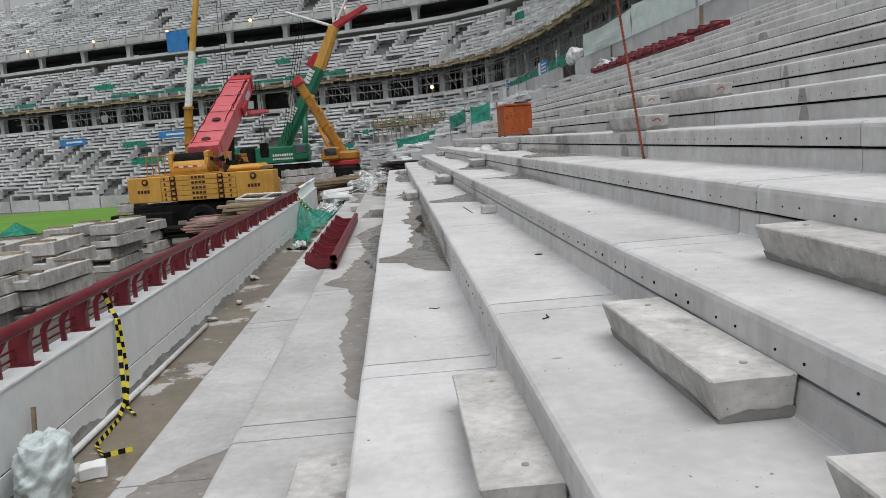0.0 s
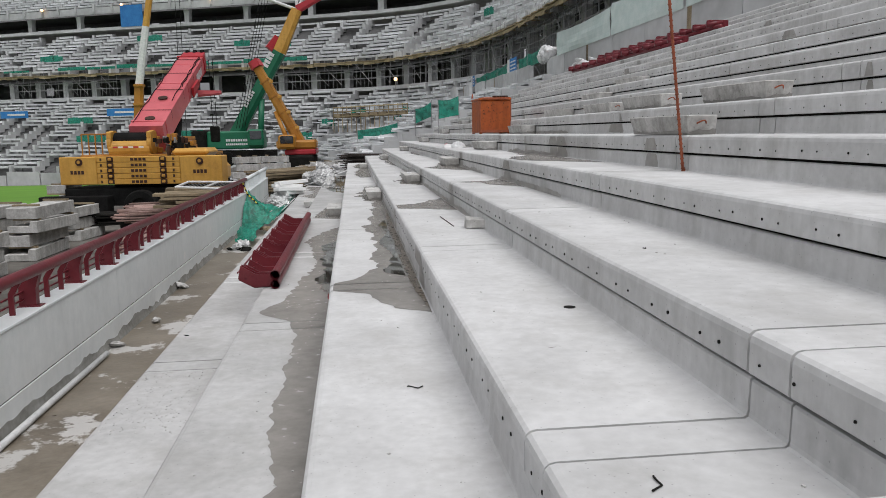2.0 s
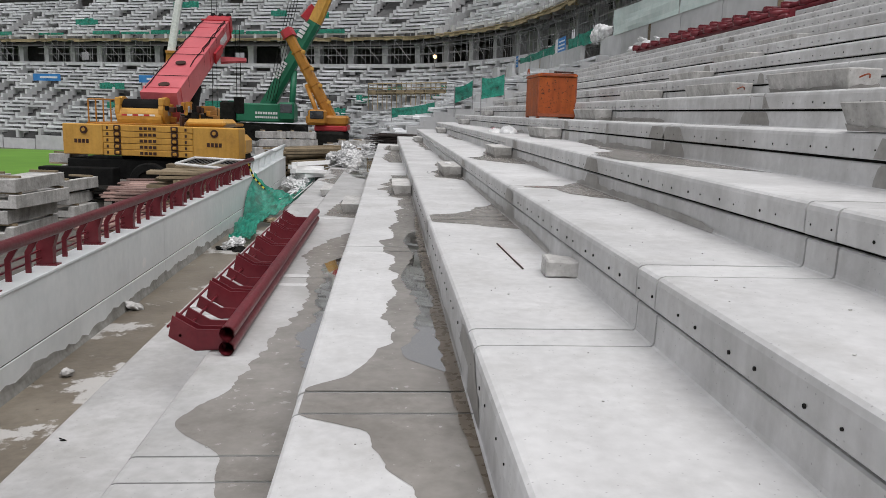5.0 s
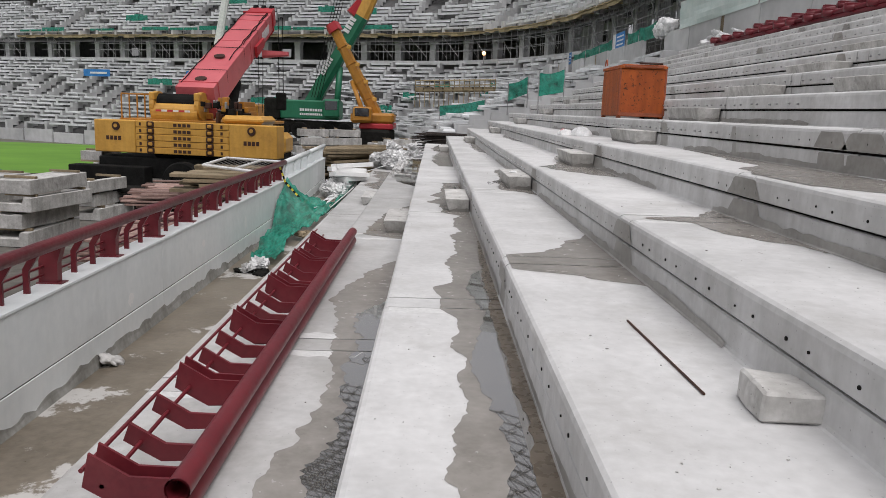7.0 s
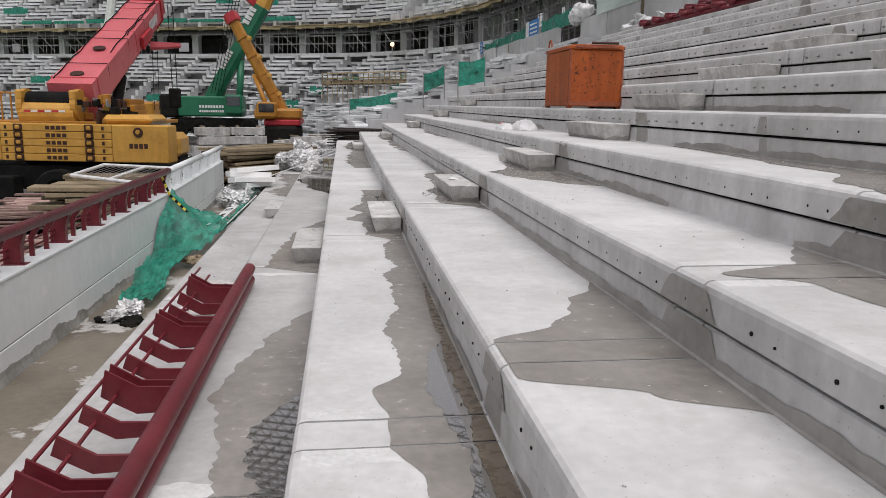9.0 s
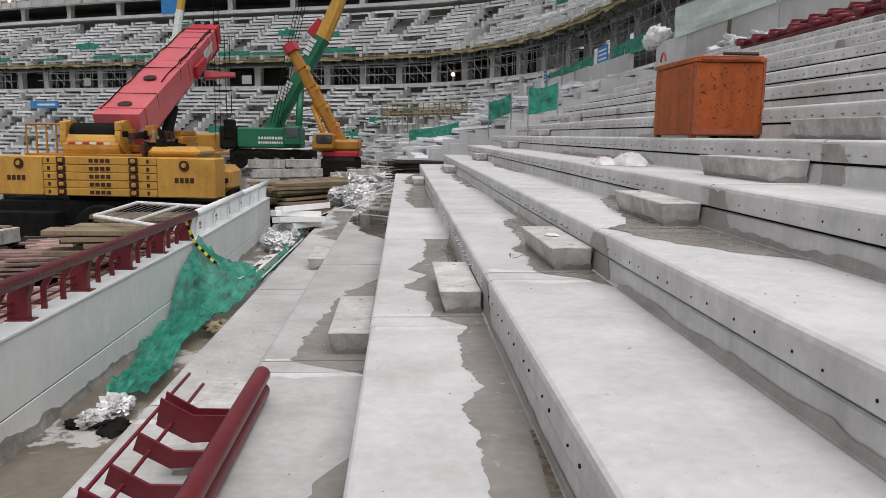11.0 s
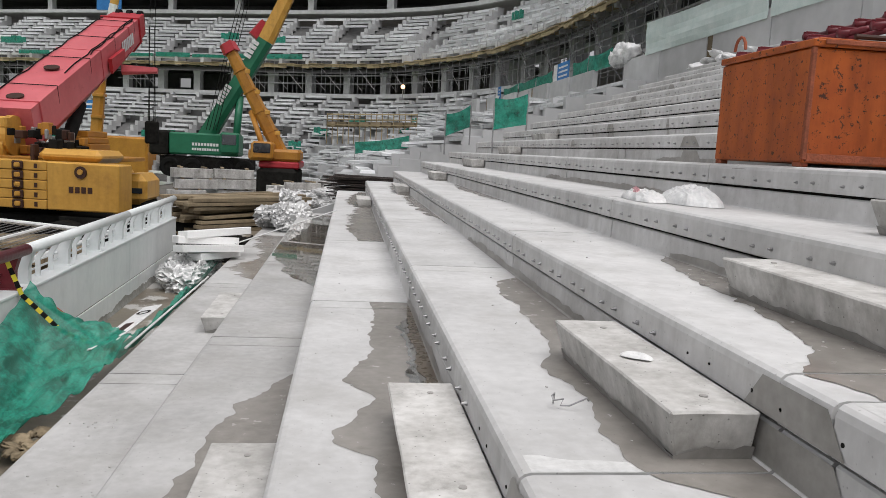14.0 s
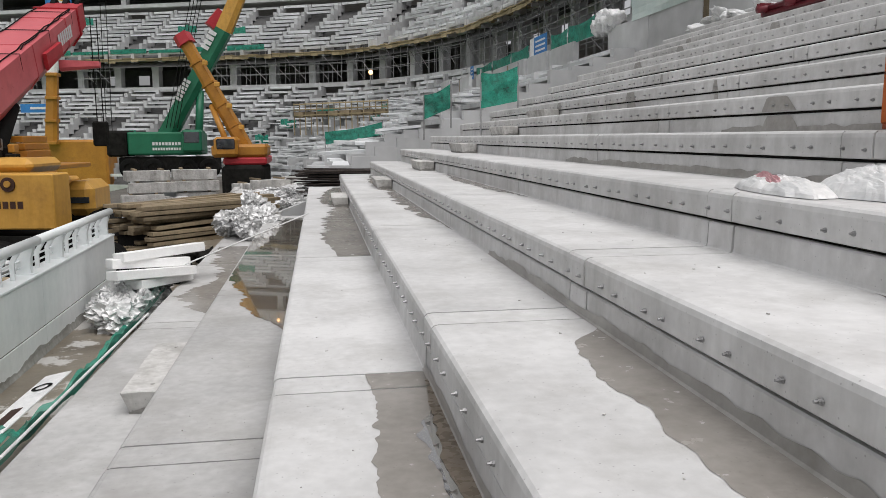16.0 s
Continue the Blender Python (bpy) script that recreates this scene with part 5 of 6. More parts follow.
loose_block("concrete_lump", "chipped pale concrete block lying on a tread", pose(1.425, 9.15, row_z(1) + 0.006, 0, 0, -4), (0.235, 0.26, 0.1))
loose_block("concrete_lump", "small white block lying on the walkway", pose(-2.26, 4.48, 0.006, 0, 0, 20), (0.2, 0.14, 0.1), FOAM)
rod_ob = rod("steel_rod", (1.285, 10.4, row_z(1) + 0.006), (1.32, 9.4, row_z(1) + 0.006), 0.0055, DARK_PRINT)
tagged(rod_ob, "thin dark steel rod lying on a tread", "steel rod")
pipe = rod("plastic_pipe", (-2.49, 9.5, 0.036), (-2.53, 4.6, 0.036), 0.03, PLASTIC, n=12)
tagged(pipe, "off-white plastic pipe lying along the wall foot", "pipe")
for n, (x, y, k) in enumerate(((1.48, 5.34, 1),)):
    bm = bmesh.new()
    tube(bm, (x, y, row_z(k) - 0.002), (x, y, row_z(k) + 0.0035), 0.035, 14)
    tagged(link_mesh("drain_hole", bm, GROUT), "dark round drain hole in a tread", "drain hole", "drain holes")

# ---- lying guard rail section ----
lying = thing("rail_section", "unfitted maroon guard rail section lying on the tread", "railing")
for x, z in ((-0.66, 0.675 + 0.055), (-0.655, 0.675 + 0.16)):
    bm = bmesh.new()
    tube(bm, (x, 9.5, z), (x + 0.01, 15.95, z), 0.052, 16, caps=False)
    tube(bm, (x, 9.5, z), (x + 0.01, 15.95, z), 0.044, 16, caps=False)
    part("pipe", bm, MAROON, lying, smooth=True)
def bracket(y, thick, deep, name, dz):
    bm = bmesh.new()
    prism(bm, [(-0.69, 0.69 + dz), (-0.69, 0.69 + dz + deep), (-0.88, 0.695 + dz + deep), (-1.04, 0.79 + dz + deep), (-1.07, 0.775 + dz), (-0.9, 0.68 + dz)], y, y + thick)
    bmesh.ops.recalc_face_normals(bm, faces=bm.faces)
    part(name, bm, MAROON, lying)
for i in range(6):
    y = 9.6 + 1.13 * i
    for dy in (0.0, 0.1):
        bracket(y + dy, 0.014, 0.13, "post_plate", 0.01)
        bracket(y + dy + 0.03, 0.014, 0.05, "post_plate", -0.008)
    for dy in (0.42, 0.78):
        if i < 5:
            bracket(y + dy, 0.02, 0.07, "picket", 0.02)
            bracket(y + dy + 0.06, 0.02, 0.03, "picket", 0.0)
for x, z in ((-1.07, 0.855), (-0.99, 0.79)):
    rod("lower_bar", (x, 9.6, z), (x, 15.9, z), 0.011, MAROON, lying, 6)
# more sections stacked on the upper rows
for k, y0, y1 in ((11, 26.4, 31.4), (11, 21.2, 26.2), (12, 25.6, 30.2), (12, 20.6, 25.4)):
    sec = thing("rail_section", "maroon guard rail sections stacked on the upper rows", "railing", "stacked rail sections")
    for q in range(4):
        o = 0.1 + 0.15 * (q % 3)
        z = row_z(k) + 0.06 + 0.11 * (q // 3)
        rod("pipe", (row_x(k) + o, y0 + 0.25 * q, z), (row_x(k) + o, y1, z), 0.055, MAROON, sec, 12)
    for q in range(6):
        yy = y0 + 0.3 + (y1 - y0 - 0.5) * q / 5
        for d in (0.0, 0.09):
            part("post_plate", solid(row_x(k) - 0.1, row_x(k) + 0.45, yy + d, yy + d + 0.03, row_z(k) + 0.08, row_z(k) + 0.26, 0.008), MAROON, sec)
        rod("post_stub", (row_x(k) - 0.12, yy + 0.05, row_z(k) + 0.14), (row_x(k) + 0.3, yy + 0.05, row_z(k) + 0.19), 0.075, MAROON, sec, 12)


# ---- precast units stacked behind the wall ----
def stack(x, y, turn, levels, length, label):
    t = thing("precast_stack", label, "concrete units", "stacks of precast units")
    r = random.Random(int(100 * y))
    z = ground_z(x, y) - 0.01
    for n in range(round(levels * 0.88)):
        m = pose(x + r.uniform(-0.14, 0.14), y + r.uniform(-0.16, 0.16), z, r.uniform(-0.8, 0.8), 0, turn + r.uniform(-4, 4))
        l = length * r.uniform(0.85, 1.05)
        bm = bmesh.new()
        prism(bm, [(0, 0), (0.9, 0), (0.9, 0.35), (0.7, 0.35), (0.66, 0.2 + 0.13 * (n % 2)), (0, 0.2 + 0.13 * (n % 2))], 0, l)
        bmesh.ops.recalc_face_normals(bm, faces=bm.faces)
        bevelled(bm, 0.012)
        bmesh.ops.transform(bm, matrix=m, verts=bm.verts)
        part("precast_unit", bm, CONCRETE_BLOCK, t)
        for yy in (0.25, l - 0.3):
            part("bearer", solid(0.05, 0.85, yy, yy + 0.1, 0.352, 0.41, 0.004, m), TIMBER, t)
        z += 0.41


stack(-9.8, 15.4, -3, 5, 2.5, "grey precast units stacked on timber bearers")
stack(-9.95, 20.0, -3, 5, 2.4, "grey precast units stacked on timber bearers")
stack(-11.2, 19.8, -3, 5, 2.4, "grey precast units stacked on timber bearers")
stack(-10.05, 24.8, -5, 5, 2.5, "pale precast units stacked on timber bearers")
stack(-11.3, 24.6, -5, 5, 2.5, "pale precast units stacked on timber bearers")
stack(-10.3, 29.0, -10, 3, 1.9, "pale precast units stacked beside the crane")
stack(-9.0, 16.9, -8, 3, 2.4, "pale precast units stacked low behind the wall")
stack(-12.9, 35.6, -10, 5, 1.2, "pale precast offcuts stacked beside the pitch")
stack(-6.4, 45.0, -70, 7, 1.5, "pale precast units stacked near the cranes")
stack(-5.0, 46.0, -75, 7, 1.6, "pale precast units stacked near the cranes")
stack(-6.0, 50.0, -80, 5, 1.8, "pale precast units stacked near the cranes")
stack(-3.4, 51.0, -65, 5, 1.6, "pale precast units stacked near the cranes")
stack(-4.4, 41.5, -60, 5, 1.6, "grey precast units stacked near the cranes")
stack(-2.6, 46.0, -60, 6, 1.6, "grey precast units stacked near the cranes")


REBAR = surface("dark_rusted_bar", (0.018, 0.014, 0.012), (0.07, 0.055, 0.048), 0.8, 3, 25, 0.1, island=0.5)
PINKISH = surface("pink_brown_pipe_paint", (0.2, 0.115, 0.095), (0.42, 0.29, 0.25), 0.7, 3, 25, 0.1, island=0.45)


def planks(name, label, x, y, z, turn, length, width, levels, mat, seed, thick=0.07, across=5, group=""):
    t = thing(name, label, "timber", group)
    r = random.Random(seed)
    for n in range(levels):
        for c in range(across):
            if r.random() < 0.15:
                continue
            l = length * r.uniform(0.8, 1.05)
            m = pose(x, y, z + n * (thick + 0.03), r.uniform(-1, 1), 0, turn + r.uniform(-3, 3)) @ pose(c * width / across, r.uniform(-0.3, 0.3), 0)
            part("board", solid(0, width / across * 0.85, 0, l, 0, thick, 0.006, m), mat, t)
    return t


planks("timber_stack", "grey-brown formwork boards stacked by the wall end", -4.3, 34.6, -0.75, -42, 3.8, 1.5, 15, TIMBER, 3, 0.08, 6)
planks("timber_stack", "grey boards stacked flat beside the wall", -5.6, 27.1, -1.2, -84, 1.9, 3.6, 18, TIMBER, 4, 0.08, 6)
planks("timber_crib", "dark timber baulks under the pipes", -6.9, 27.4, -1.21, -84, 1.5, 3.2, 3, GROUT, 61, 0.33, 4)
planks("pipe_bundle", "thin pink-brown pipes piled on baulks", -6.9, 27.4, -0.13, -82, 1.6, 3.4, 5, PINKISH, 6, 0.045, 17)
planks("timber_crib", "dark timber baulks under the pipes", -5.5, 22.9, -1.21, -84, 2.0, 3.4, 2, GROUT, 62, 0.33, 4)
planks("pipe_bundle", "thin pink-brown pipes piled on baulks", -5.6, 22.9, -0.49, -86, 2.2, 3.6, 7, PINKISH, 7, 0.045, 18)
planks("pipe_bundle", "pale steel pipes bundled behind the wall", -5.2, 9.5, -0.9, -8, 5.5, 1.7, 5, STEEL, 8, 0.05, 12)
planks("pipe_bundle", "pale steel pipes bundled behind the wall", -5.0, 16.5, -0.9, 6, 5.0, 1.5, 4, TIMBER, 18, 0.06, 9)
planks("board_stack", "dark damp boards dumped beside the crane", -9.5, 31.6, -0.85, -80, 4.5, 1.4, 5, GROUT, 19, 0.06, 7)
planks("rebar_stack", "dark steel bars stacked across the row ends", 2.1, 40.2, 0.5, 80, 2.5, 1.4, 13, REBAR, 9, 0.035, 9)
planks("board_stack", "pale boards scattered over the unfinished rows", 0.6, 47.0, 0.3, 82, 2.0, 2.2, 4, CONCRETE_BLOCK, 11, 0.1, 4)
# white frame over the wall
fr = thing("trestle", "white painted steel mesh frame lying on stacked boards", "frame")
F = [Vector(p) for p in ((-5.02, 24.7, 0.87), (-5.17, 27.3, 0.87), (-3.05, 26.0, 0.89), (-3.1, 22.7, 0.9))]
for p, q in zip(F, F[1:] + F[:1]):
    rod("frame_bar", p, q, 0.035, PLASTIC, fr)
rod("frame_bar", F[0].lerp(F[3], 0.5), F[1].lerp(F[2], 0.5), 0.03, PLASTIC, fr)
for i in range(1, 16):
    rod("mesh_wire", F[0].lerp(F[3], i / 16), F[1].lerp(F[2], i / 16), 0.006, STEEL, fr, 4)

# small excavator behind the counterweight
ex = thing("excavator", "small yellow excavator parked behind the crane", "excavator")
part("body", solid(-6.75, -5.95, 39.6, 41.6, 0.12, 1.1, 0.22), YELLOW, ex)
part("cab", solid(-7.15, -6.7, 39.9, 41.2, 0.2, 1.2, 0.08), YELLOW, ex)
part("cab_window", solid(-6.6, -6.05, 39.57, 39.62, 0.5, 0.67, 0.01), GLASS_DARK, ex)
for x in (-7.1, -6.2):
    part("track", solid(x, x + 0.45, 39.3, 42.0, -1.2, 0.1, 0.2), BLACK, ex)
part("turntable", solid(-7.0, -6.0, 39.8, 41.4, 0.0, 0.25, 0.05), GROUT, ex)

# ---- net, boards and rubbish in the walkway ----
def draped(name, label, category, mat, rows, nx=30, ny=90, rough=0.13, seed=1.0):
    """A cloth thrown between two edge lines given as (y, x0, z0, x1, z1)."""
    verts, faces = [], []
    for j in range(ny + 1):
        f = j / ny * (len(rows) - 1)
        a = min(int(f), len(rows) - 2)
        g = f - a
        y, x0, z0, x1, z1 = [p * (1 - g) + q * g for p, q in zip(rows[a], rows[a + 1])]
        for i in range(nx + 1):
            h = i / nx
            w = Vector((x0 + (x1 - x0) * h, y + 0.1 * noise.noise((h * 3, y, seed)), z0 + (z1 - z0) * h - 0.35 * abs(z0 - z1) * math.sin(math.pi * h)))
            c = rough * 0.8 * noise.noise((w.x * 3 + w.y, w.y * 1.6 - w.x * 2, seed)) + rough * 0.8 * (0.5 - abs(noise.noise((w.x * 7 - w.y * 3, w.y * 2.4 + w.x * 2, seed + 4)))) + rough * 0.18 * (0.4 - abs(noise.noise((w.x * 15 + w.y * 5, w.y * 8, seed + 8)))) + rough * 0.75 * (0.3 - abs(noise.noise((w.x * 10 + w.y * 1.8, w.y * 0.9, seed + 12)))) + rough * 0.4 * (0.3 - abs(noise.noise((w.x * 22 - w.y * 3.0, w.y * 1.7, seed + 15))))
            w.z = max(w.z + c + rough * 0.3, 0.012)
            w.x += 0.3 * c if 0 < i < nx else 0
            w.x = max(w.x, wall_x(w.y) + 0.02)
            verts.append(w)
    k = nx + 1
    faces = [(j * k + i, j * k + i + 1, (j + 1) * k + i + 1, (j + 1) * k + i) for j in range(ny) for i in range(nx)]
    ob = mesh_raw(name, verts, faces, mat)
    for p in ob.data.polygons:
        p.use_smooth = True
    return tagged(ob, label, category)


slumped = draped("safety_net", "crumpled green safety net slumped from the wall into the walkway", "safety net", GREEN_NET, [(17.7, -2.3, 0.02, -1.95, 0.02), (18.1, -2.38, 0.03, -1.92, 0.05), (18.6, -2.4, 0.04, -1.98, 0.05), (19.3, -2.5, 0.05, -2.08, 0.06), (19.9, -2.54, 0.06, -2.02, 0.08), (20.4, -2.54, 0.1, -1.97, 0.1), (20.9, -2.55, 0.46, -1.8, 0.16), (21.5, -2.55, 0.68, -1.7, 0.3), (21.85, -2.55, 0.84, -1.66, 0.37), (22.1, -2.3, 0.45, -1.66, 0.37)], nx=44, ny=150, rough=0.11)
draped("safety_net", "narrow length of green net trailing along the walkway edge", "safety net", GREEN_NET, [(22.1, -2.0, 0.1, -1.68, 0.34), (24.0, -1.95, 0.08, -1.66, 0.37), (27.2, -2.1, 0.06, -1.72, 0.36)], nx=12, ny=50, rough=0.07, seed=3.0)
hem = bmesh.new()
bent(hem, [Vector((-2.545, 20.1 + 0.165 * i, 0.03 + 0.81 * (i / 10) ** 1.7 + 0.015 * math.sin(2.3 * i))) for i in range(11)], 0.016, 6)
part("hem", hem, PLASTIC, slumped, "pale rolled hem")
prop = rod("rusty_prop", (-2.50, 21.89, 0.775), (-2.07, 22.41, 0.200), 0.028, RUST, n=10)
tagged(prop, "rusty steel prop leaning against the wall", "steel prop")


def tape(pts, width, label):
    t = thing("barrier_tape", label, "barrier tape", "barrier tapes")
    total, seg = 0.0, 0
    for p, q in zip(pts, pts[1:]):
        p, q = Vector(p), Vector(q)
        n = max(1, int((q - p).length / 0.055))
        side = (q - p).cross(Vector((0.6, -0.8, 0.15))).normalized() * width / 2
        for i in range(n):
            a, b = p.lerp(q, i / n), p.lerp(q, (i + 1) / n)
            bm = bmesh.new()
            o = Vector((0.0015, -0.0015, 0.001))
            vs = [bm.verts.new(v) for v in (a - side, a + side, b + side, b - side, a - side + o, a + side + o, b + side + o, b - side + o)]
            for f in ((0, 1, 2, 3), (7, 6, 5, 4), (0, 4, 5, 1), (1, 5, 6, 2), (2, 6, 7, 3), (3, 7, 4, 0)):
                bm.faces.new([vs[x] for x in f])
            part("stripe", bm, YTAPE if seg % 2 else BLACK, t)
            seg += 1


tape([(-2.63, 6.4, 1.12), (-2.6, 6.45, 0.95), (-2.54, 6.4, 0.86), (-2.5, 6.25, 0.45), (-2.45, 6.1, 0.12), (-2.42, 5.8, 0.03), (-2.4, 5.2, 0.02), (-2.25, 4.95, 0.02), (-2.05, 5.05, 0.02)], 0.042, "black and yellow barrier tape hanging from the rail")
tape([(-2.5, 6.34, 0.86), (-2.47, 6.3, 0.3), (-2.44, 6.1, 0.05), (-2.3, 5.9, 0.02)], 0.03, "black and yellow barrier tape hanging from the rail")
tape([(-2.66, 21.6, 1.2), (-2.54, 21.65, 0.84), (-2.25, 21.75, 0.5), (-1.98, 21.75, 0.38), (-1.75, 21.6, 0.4)], 0.038, "black and yellow barrier tape stretched over the net")
# long pole, warning board and foam offcuts
for p, q in (((-1.51, 27.39, 0.620), (0.07, 29.85, 1.030)), ((-1.61, 25.51, 0.385), (-1.66, 21.63, 0.385))):
    pole = rod("white_pole", p, q, 0.011, PLASTIC)
    tagged(pole, "thin white plastic pole lying over the lowest rows", "pole", "white poles")
board = thing("warning_board", "white warning board with a dark ring lying on the net", "sign")
bmx = pose(-1.98, 21.6, 0.36, 3, -12, -5)
part("panel", solid(0, 0.2, 0, 1.5, 0, 0.012, 0.002, bmx), PLASTIC, board)
bm = bmesh.new()
for i in range(18):
    a0, a1 = i * math.tau / 18, (i + 1) * math.tau / 18
    vs = [bm.verts.new(bmx @ Vector((0.1 + r * math.cos(a), 1.2 + r * math.sin(a), 0.0165))) for r, a in ((0.045, a0), (0.075, a0), (0.075, a1), (0.045, a1))]
    bm.faces.new(vs)
part("ring", bm, BLACK, board)
part("print_bar", solid(0.06, 0.14, 0.15, 0.8, 0.0125, 0.015, 0, bmx), DARK_PRINT, board)
r3 = random.Random(21)
for i in range(4):
    l = r3.uniform(0.8, 1.15)
    m = pose(-2.02 + r3.uniform(-0.06, 0.12), 27.2 + r3.uniform(-0.4, 0.6), 0.36 + 0.11 * i, r3.uniform(-6, 6), r3.uniform(-7, 7), r3.uniform(-62, -30))
    tagged(link_mesh("foam_offcut", solid(0, 0.32, -l / 2, l / 2, 0, 0.12, 0.008, m), FOAM), "white foam offcut on the rubbish heap", "foam board", "foam offcuts")
heap("rubbish_heap", "grey and white plastic bags heaped against the wall", "rubbish", (-2.15, 27.2, 0.05), (0.3, 0.9, 0.35), FOIL, 20, 12, (0.24, 0.17))
heap("rubbish_heap", "dark rubbish heaped in the walkway", "rubbish", (-2.2, 30.5, 0.0), (0.6, 2.0, 0.3), GROUT, 30, 14, (0.25, 0.12))
heap("foil_heap", "crumpled silver foil heaped on the row ends", "foil", (-1.1, 32.3, 0.45), (0.5, 0.65, 0.8), FOIL, 26, 15, (0.26, 0.2))
heap("rubble", "pale rubble strewn over the unfinished rows", "rubble", (-0.5, 48, 0.0), (2.8, 9, 0.6), CONCRETE_BLOCK, 150, 16, (0.4, 0.16), kind="stuff")
heap("rubble", "grey rubble heaped on the ground by the cranes", "rubble", (-4.6, 47.5, -1.1), (3.6, 8, 1.7), CONCRETE_FAR, 170, 17, (0.6, 0.22), kind="stuff")
heap("rubble", "white foil and rubble strewn over the unfinished rows", "rubble", (-0.6, 42, 0.3), (1.6, 4, 0.5), FOIL, 50, 18, (0.3, 0.12), kind="stuff")
heap("rubbish_heap", "torn white bag and dark scraps on the walkway", "rubbish", (-2.15, 17.5, 0.0), (0.24, 0.3, 0.1), FOIL, 4, 19, (0.13, 0.07))
heap("rubbish_heap", "wet dark scraps of sheeting on the walkway", "rubbish", (-2.2, 17.3, 0.0), (0.26, 0.3, 0.03), GROUT, 7, 29, (0.12, 0.03))
heap("rubbish_heap", "wet brown scraps of sacking on the net", "rubbish", (-1.92, 20.1, 0.08), (0.14, 0.25, 0.05), TIMBER, 14, 20, (0.07, 0.025))
heap("stone", "small grey stone on the walkway", "stone", (-2.5, 13.3, 0.02), (0.02, 0.02, 0.0), CONCRETE_BLOCK, 1, 22, (0.1, 0.04))
heap("stone", "small grey stone on the walkway", "stone", (-2.35, 11.0, 0.02), (0.02, 0.02, 0.0), CONCRETE_BLOCK, 1, 23, (0.09, 0.035))
heap("stone", "small grey stone on the walkway", "stone", (-2.5, 9.9, 0.02), (0.02, 0.02, 0.0), CONCRETE_BLOCK, 1, 24, (0.07, 0.03))
# sack on the rows, and the bag by the wall
CLOTH = surface("pale_pink_cloth", (0.5, 0.25, 0.27), (0.68, 0.45, 0.46), 0.9, 9, 50, 0.4)
BAG = surface("woven_plastic_bag", (0.42, 0.49, 0.49), (0.66, 0.72, 0.72), 0.4, 4, 60, 0.35, stain=(0.3, 0.32, 0.32), stain_amount=0.5, stain_scale=6)
def crumpled(name, mat, parent, cx, cy, rx, ry, height, z, seed, turn=0.0, label=""):
    """A limp sheet or half-empty bag: a mound with a ragged outline and sharp creases."""
    verts, faces = [], []
    rings, spokes = 22, 64
    for i in range(rings + 1):
        f = i / rings
        for j in range(spokes):
            a = math.tau * j / spokes
            edge = 1 + 0.22 * noise.noise((1.6 * math.cos(a), 1.6 * math.sin(a), seed)) + 0.1 * noise.noise((5 * math.cos(a), 5 * math.sin(a), seed))
            px, py = f * edge * math.cos(a), f * edge * math.sin(a)
            crease = 0.5 - abs(noise.noise((2.6 * px + seed, 1.7 * py, seed))) * 1.5 + 0.6 * (0.3 - abs(noise.noise((5.5 * px, 4.2 * py + seed, 2)))) + 0.25 * noise.noise((11 * px, 11 * py, seed))
            h = height * max(0.0, (1 - f ** 2.2)) ** 0.6 * (0.82 + 0.3 * crease)
            x, y = rx * px, ry * py
            verts.append((cx + x * math.cos(turn) - y * math.sin(turn), cy + x * math.sin(turn) + y * math.cos(turn), z + 0.004 + max(0.0, h)))
    for i in range(rings):
        for j in range(spokes):
            k = (j + 1) % spokes
            faces.append((i * spokes + j, (i + 1) * spokes + j, (i + 1) * spokes + k, i * spokes + k))
    return mesh_raw(name, verts, faces, mat, parent, label)


sack = thing("sack", "white woven sack with a pink-edged cloth on the tread", "sack")
crumpled("sack_body", PLASTIC, sack, 2.86, 20.2, 0.19, 0.34, 0.15, row_z(3), 3.0)
crumpled("cloth", PLASTIC, sack, 2.66, 20.62, 0.17, 0.48, 0.09, row_z(3), 8.0, -0.2)
crumpled("pink_fold", CLOTH, sack, 2.62, 20.7, 0.04, 0.34, 0.098, row_z(3) + 0.004, 5.0, -0.3, "pale pink fold of cloth")
for n, (k, x, y, up, l) in enumerate(((1, 0.62, 17.45, 0.176, 0.07),)):
    scrap = thing("paper_scrap", "small white scrap of torn sheeting", "paper", "paper scraps")
    crumpled("sheet", PLASTIC, scrap, row_x(k) + x, y, 0.035, l, 0.02, row_z(k) + up + 0.004, 11.0 + n, 0.9)
bag = thing("rubbish_bag", "full translucent white woven bag slumped by the wall", "rubbish")
verts, faces = [], []
rings, spokes = 40, 72
for i in range(rings + 1):
    f = i / rings
    for j in range(spokes):
        a = math.tau * j / spokes
        ca, sa = math.cos(a), math.sin(a)
        # a full sack with a flat slumped top, creases running round and down it
        wide = (0.9 + 0.14 * math.sin(math.pi * min(1.0, f * 1.3))) * (1.0 if f < 0.72 else max(0.0, 1 - ((f - 0.72) / 0.28) ** 2.2))
        fold = 0.35 - 1.2 * abs(noise.noise((1.1 * ca + 2.2 * f, 1.1 * sa - 1.6 * f, 3.2 * f))) + 0.6 * (0.25 - abs(noise.noise((2.2 * ca - 4.0 * f, 2.2 * sa + 5, 4.0 * f))))
        rad = wide * (1 + 0.3 * fold)
        verts.append((-2.34 + 0.165 * rad * ca + 0.05 * f, 4.12 + 0.22 * rad * sa, 0.004 + 0.49 * min(f * 1.25, 1.0) ** 0.9 * (1 + 0.12 * fold * (f > 0.3)) + (0.05 * (f - 0.8) if f > 0.8 else 0.0)))
